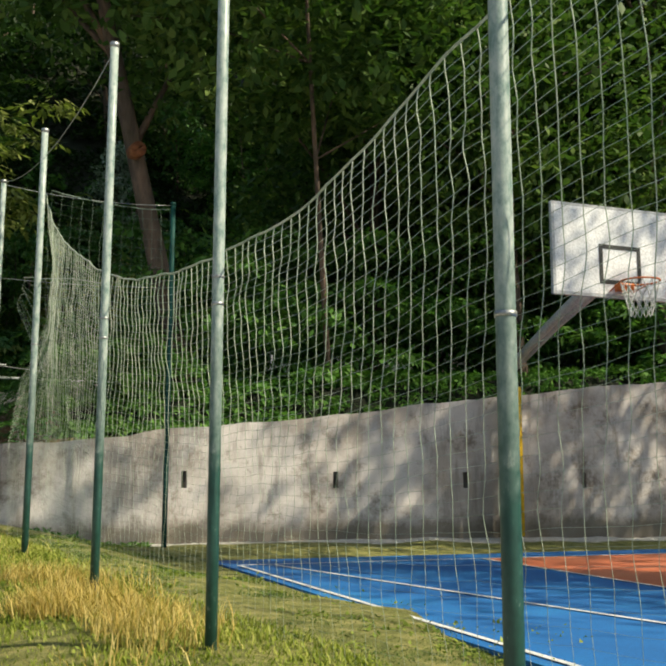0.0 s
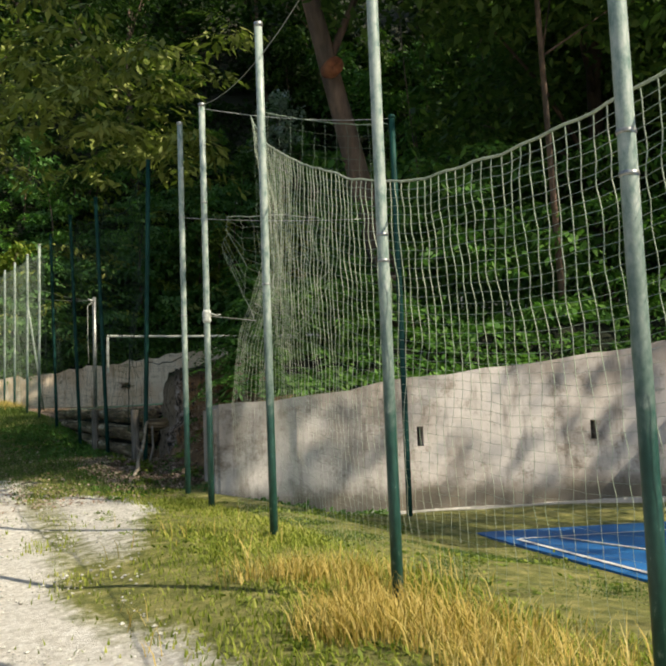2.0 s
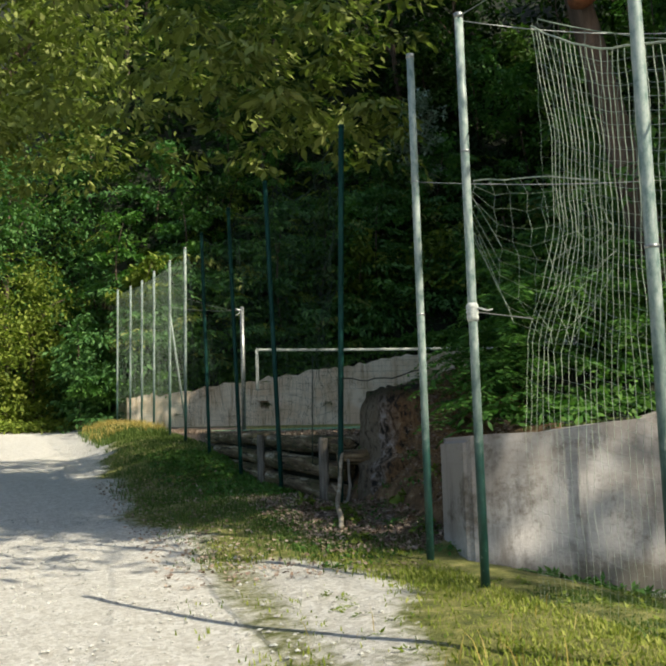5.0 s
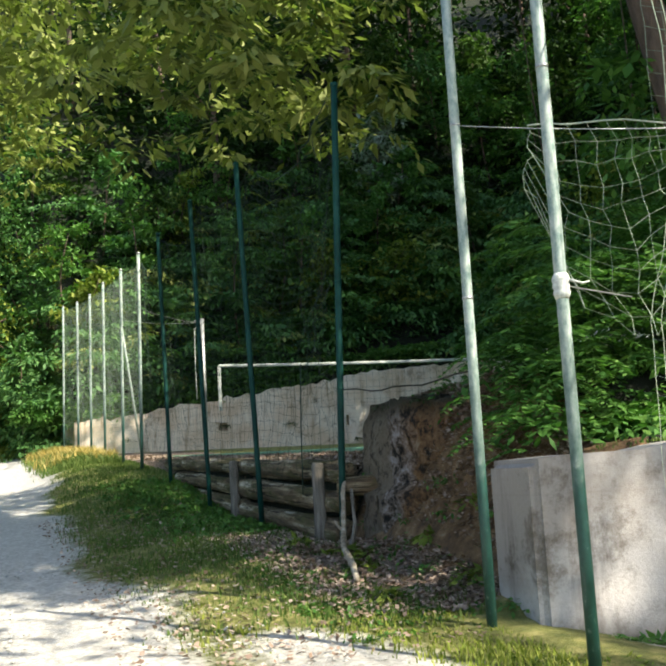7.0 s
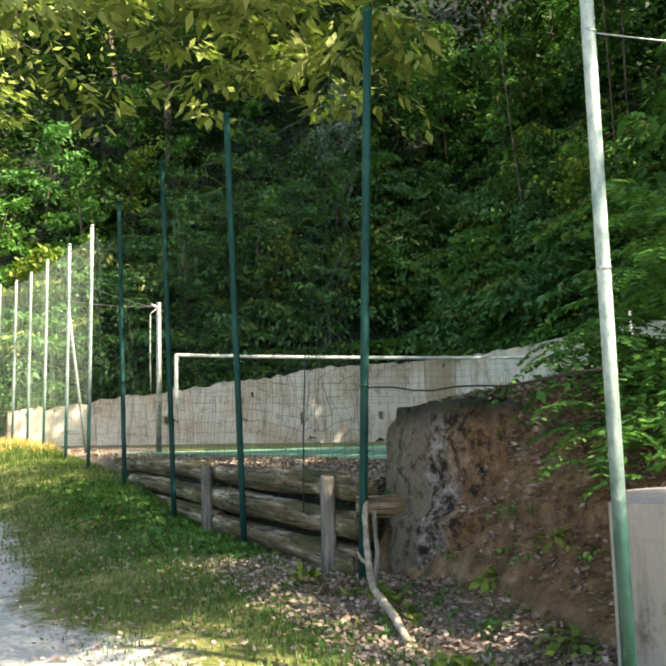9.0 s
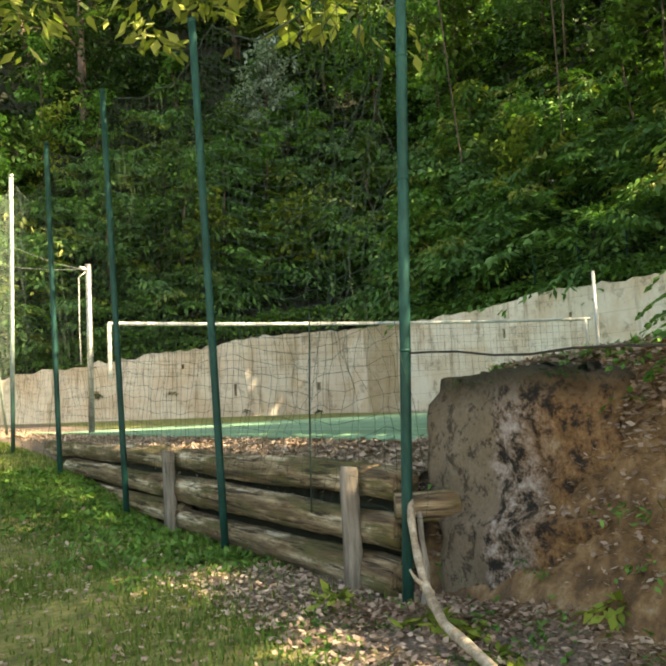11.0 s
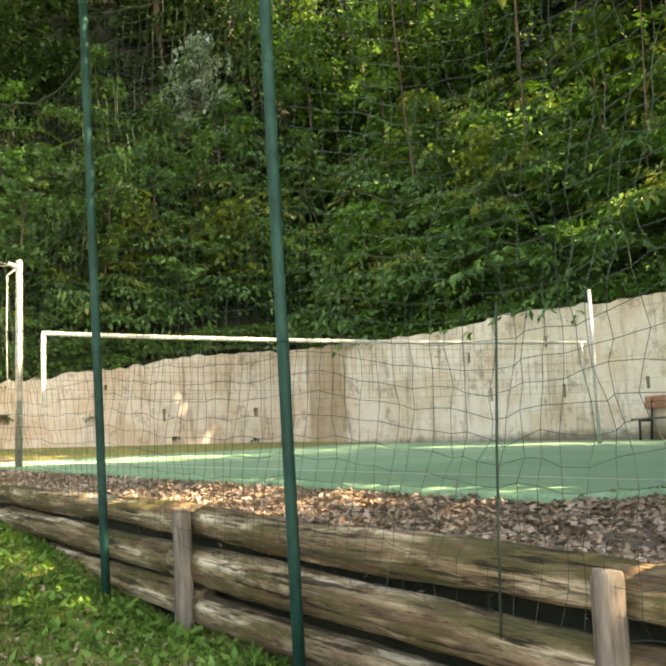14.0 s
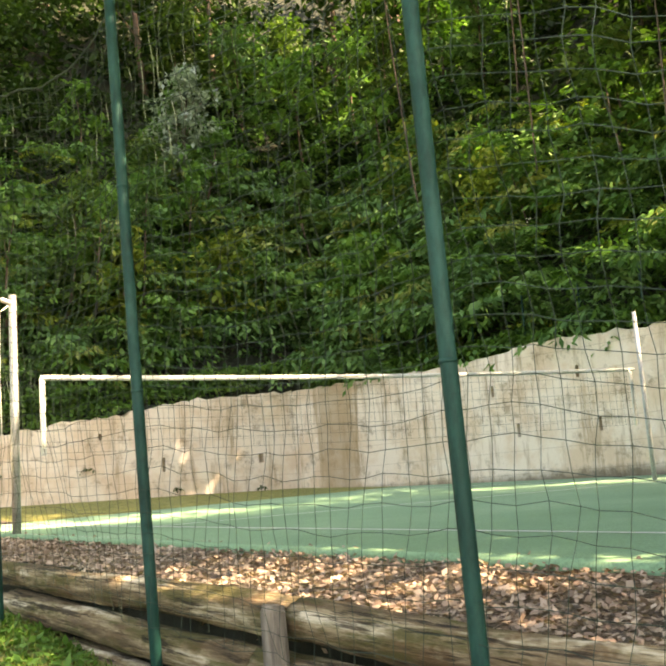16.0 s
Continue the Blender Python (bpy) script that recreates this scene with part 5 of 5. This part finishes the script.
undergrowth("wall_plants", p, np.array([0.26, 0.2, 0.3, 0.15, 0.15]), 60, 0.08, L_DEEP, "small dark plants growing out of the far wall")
p = np.concatenate([on_hill(130, 1, 20, 35.3, 39.5, 1.2), on_hill(170, 15.8, 19.8, 14, 37, 1.2), on_hill(90, 19, 24, 14, 40, 1.8)])
fronds("ash_sprays", p, 1.6, L_FERN, "feathery young ash sprays standing out of the hillside shrubs")
p = np.concatenate([on_hill(70, 1, 20, 36, 42, 1.5), on_hill(70, 16.5, 22, 14, 37, 1.5)])
fronds("pale_sprays", p, 1.4, L_LIME, "pale green feathery branches on the hillside")
x, y, z = RNG.uniform(1.0, 4.8, 85), RNG.uniform(13.0, 17.6, 85), RNG.uniform(5.5, 8.0, 85)
z += np.clip(y - 14, 0, 6) * 0.12
boughs("hanging_foliage", np.stack([x, y, z], 1), np.tile([[0.0, -0.6]], (85, 1)), 0.35, 0.8, 48, 0.21, L_OLIVE, "large olive leaves of a tree hanging above the fence posts")
xr, yr, zr = RNG.uniform(-2.6, 1.1, 130), RNG.uniform(14.5, 22.5, 130), RNG.uniform(5.6, 9.0, 130)
zr += np.clip(yr - 15, 0, 8) * 0.16
boughs("hanging_foliage", np.stack([xr, yr, zr], 1), np.tile([[0.2, -0.6]], (130, 1)), 0.35, 0.85, 50, 0.19, L_OLIVE, "olive leaves of the roadside tree hanging over the gravel road")
fronds("hanging_sprays", np.stack([x, y, z + 0.1], 1)[:50], 0.9, L_TREE, "leafy sprays of the tree above the fence posts")



# ---- grass and fallen leaves ----
def blades(name, x, y, height, material, label, width=0.006, bend=0.4):
    n = len(x)
    z = ground_z(x, y) - 0.02
    yaw = RNG.uniform(0, 2 * np.pi, n)
    h = height * RNG.uniform(0.5, 1.3, n)
    s = np.stack([-np.sin(yaw), np.cos(yaw), np.zeros(n)], 1) * (width * RNG.uniform(0.7, 1.5, n))[:, None]
    o = np.stack([np.cos(yaw), np.sin(yaw), np.zeros(n)], 1) * (h * bend * RNG.uniform(0.2, 1.4, n))[:, None]
    b = np.stack([x, y, z], 1)
    up = np.array([0, 0, 1.0])
    v = np.stack([b - s, b + s, b + o * 0.35 + up * (h * 0.6)[:, None] + s * 0.7, b + o * 0.35 + up * (h * 0.6)[:, None] - s * 0.7, b + o + up * (h * 0.95)[:, None]], 1)
    i = np.arange(n)[:, None] * 5
    f = np.concatenate([np.concatenate([i, i + 1, i + 2], 1), np.concatenate([i, i + 2, i + 3], 1), np.concatenate([i + 3, i + 2, i + 4], 1)])
    return tagged(mesh_from(name, v.reshape(-1, 3), f, material), label, "grass", kind="stuff")


def scatter(n, x0, x1, y0, y1, dens):
    x, y = RNG.uniform(x0, x1, n), RNG.uniform(y0, y1, n)
    k = RNG.uniform(0, 1, n) < dens(x, y)
    return x[k], y[k]


def patchy(x, y, s=1.2):
    return np.array([0.5 + 0.9 * noise.noise((a * s, b * s, 5.0)) for a, b in zip(x, y)])


def verge(x, y):
    e = np.interp(y, [-6, 2, 5, 8, 10, 12, 14, 18, 22, 26, 40], [0.6, 0.8, 1.1, 1.9, 1.2, 0.7, 0.6, 0.7, 0.9, 1.3, 1.6])
    return smooth01(x, e - 0.2, e + 0.5) * (x < 2.75 + (y < 9) * 1.6) * (0.35 + 0.65 * patchy(x, y))


x, y = scatter(70000, 0.4, 2.5, -1.5, 9.3, verge)
blades("grass", x, y, 0.055, L_GRASS, "green grass along the foot of the fence", 0.005, 0.7)
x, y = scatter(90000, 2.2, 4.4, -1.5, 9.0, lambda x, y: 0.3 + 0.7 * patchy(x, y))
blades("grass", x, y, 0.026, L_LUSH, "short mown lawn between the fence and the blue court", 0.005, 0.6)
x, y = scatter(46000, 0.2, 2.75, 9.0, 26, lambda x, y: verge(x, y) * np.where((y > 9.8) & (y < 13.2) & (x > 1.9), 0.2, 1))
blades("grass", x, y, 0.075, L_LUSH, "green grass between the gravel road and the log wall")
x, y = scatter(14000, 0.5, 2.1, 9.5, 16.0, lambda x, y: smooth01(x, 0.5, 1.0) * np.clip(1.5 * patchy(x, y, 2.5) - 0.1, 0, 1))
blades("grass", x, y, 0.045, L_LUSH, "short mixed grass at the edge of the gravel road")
x, y = scatter(7000, 0.1, 1.5, 2.0, 11.5, lambda x, y: np.exp(-((x - 0.75 - 0.05 * (y - 5)) / 0.3) ** 2) * np.clip(1.5 * patchy(x, y, 2.2) - 0.4, 0, 1))
blades("grass", x, y, 0.05, L_GRASS, "thin worn grass in a strip along the gravel road")
x, y = scatter(52000, 0.7, 2.7, 0.2, 7.0, lambda x, y: np.clip(2.6 * patchy(x, y, 1.3) - 0.95, 0, 1) * np.exp(-((x - 1.45 - 0.04 * y) / 0.5) ** 2) * np.where(y < 4.0, 1, 0.02) * smooth01(y, 0.6, 1.8))
blades("dry_grass", x, y, 0.16, L_STRAW, "tall dry straw-coloured grass beside the fence posts", 0.003, 0.8)
x, y = scatter(16000, 0.8, 2.5, 25.0, 35.0, lambda x, y: np.clip(2.2 * patchy(x, y, 0.9) - 0.6, 0, 1) * smooth01(x, 0.8, 2.0))
blades("dry_grass", x, y, 0.3, L_STRAW, "tall sunlit dry grass by the far fence posts", 0.008, 0.6)
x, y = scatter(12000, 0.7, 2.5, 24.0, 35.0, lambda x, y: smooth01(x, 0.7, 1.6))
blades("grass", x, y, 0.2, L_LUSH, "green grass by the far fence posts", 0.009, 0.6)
x = np.concatenate([RNG.uniform(1.8, 3.2, 5000), RNG.uniform(2.95, 5.0, 40000), RNG.uniform(0.4, 2.4, 3200), RNG.uniform(2.4, 3.6, 16000)])
y = np.concatenate([RNG.uniform(9.3, 13.6, 5000), 12.1 + RNG.uniform(0, 1, 40000) ** 1.5 * 17, RNG.uniform(8.5, 17, 3200), RNG.uniform(9.2, 11.9, 16000)])
out = ((x > 4.15) & (y > 13.75 - 0.12 * (x - 4.1))) | ((x > 2.7) & (x < 2.96) & (y > 11.9)) & (RNG.uniform(0, 1, len(x)) > 0.06)
x, y = x[~out], y[~out]
z = np.where((x > 4.12) & (y > 13.7 - 0.12 * (x - 4.1)), court_two_z(x, y) + 0.008, ground_z(x, y) + 0.02)
v, f = leaf_faces(np.stack([x, y, z], 1), 0.04, 0.35, -0.05, None, 0.7)
tagged(mesh_from("fallen_leaves", v, f, L_LITTER), "brown dry leaves lying on the ground by the log wall", "leaves", kind="stuff")
x, y = scatter(1700, 1.3, 4.2, -1.0, 8.0, lambda x, y: np.clip(1.5 * patchy(x, y, 1.4) - 0.3, 0, 1))
p = np.stack([x, y, ground_z(x, y)], 1)
undergrowth("weeds", p, RNG.uniform(0.05, 0.14, len(p)), 26, 0.04, L_LIME, "low bright green weeds in the grass by the fence")
n = 5200
x, y = RNG.uniform(-2.2, 1.7, n), RNG.uniform(1.5, 14, n)
e = np.interp(y, [-6, 2, 5, 8, 10, 12, 14], [0.6, 0.8, 1.1, 1.9, 1.2, 0.7, 0.6])
k = x < e
x, y = x[k], y[k]
n = len(x)
r = 0.006 + 0.016 * RNG.uniform(0, 1, n) ** 3
c = np.stack([x, y, ground_z(x, y) + 0.004], 1)
octa = np.array([(1, 0, 0), (0, 1, 0), (-1, 0, 0), (0, -1, 0), (0, 0, 0.6), (0, 0, -0.6)])
spin = RNG.uniform(0, 6.28, n)
ox = octa[None, :, 0] * np.cos(spin)[:, None] - octa[None, :, 1] * np.sin(spin)[:, None]
oy = octa[None, :, 0] * np.sin(spin)[:, None] + octa[None, :, 1] * np.cos(spin)[:, None]
oz = np.tile(octa[None, :, 2], (n, 1))
v = c[:, None, :] + np.stack([ox, oy * RNG.uniform(0.6, 1, (n, 1)), oz], 2) * r[:, None, None]
tri = np.array([(0, 1, 4), (1, 2, 4), (2, 3, 4), (3, 0, 4), (1, 0, 5), (2, 1, 5), (3, 2, 5), (0, 3, 5)])
f = (np.arange(n)[:, None, None] * 6 + tri[None]).reshape(-1, 3)
M_STONE = two_scale("limestone_gravel", (0.36, 0.34, 0.31), (0.52, 0.5, 0.46), (0.68, 0.66, 0.62), 9, 60, 0.9, 0.3, 0.01)
tagged(mesh_from("gravel_stones", v.reshape(-1, 3), f, M_STONE), "loose pale limestone gravel on the road", "gravel", kind="stuff")
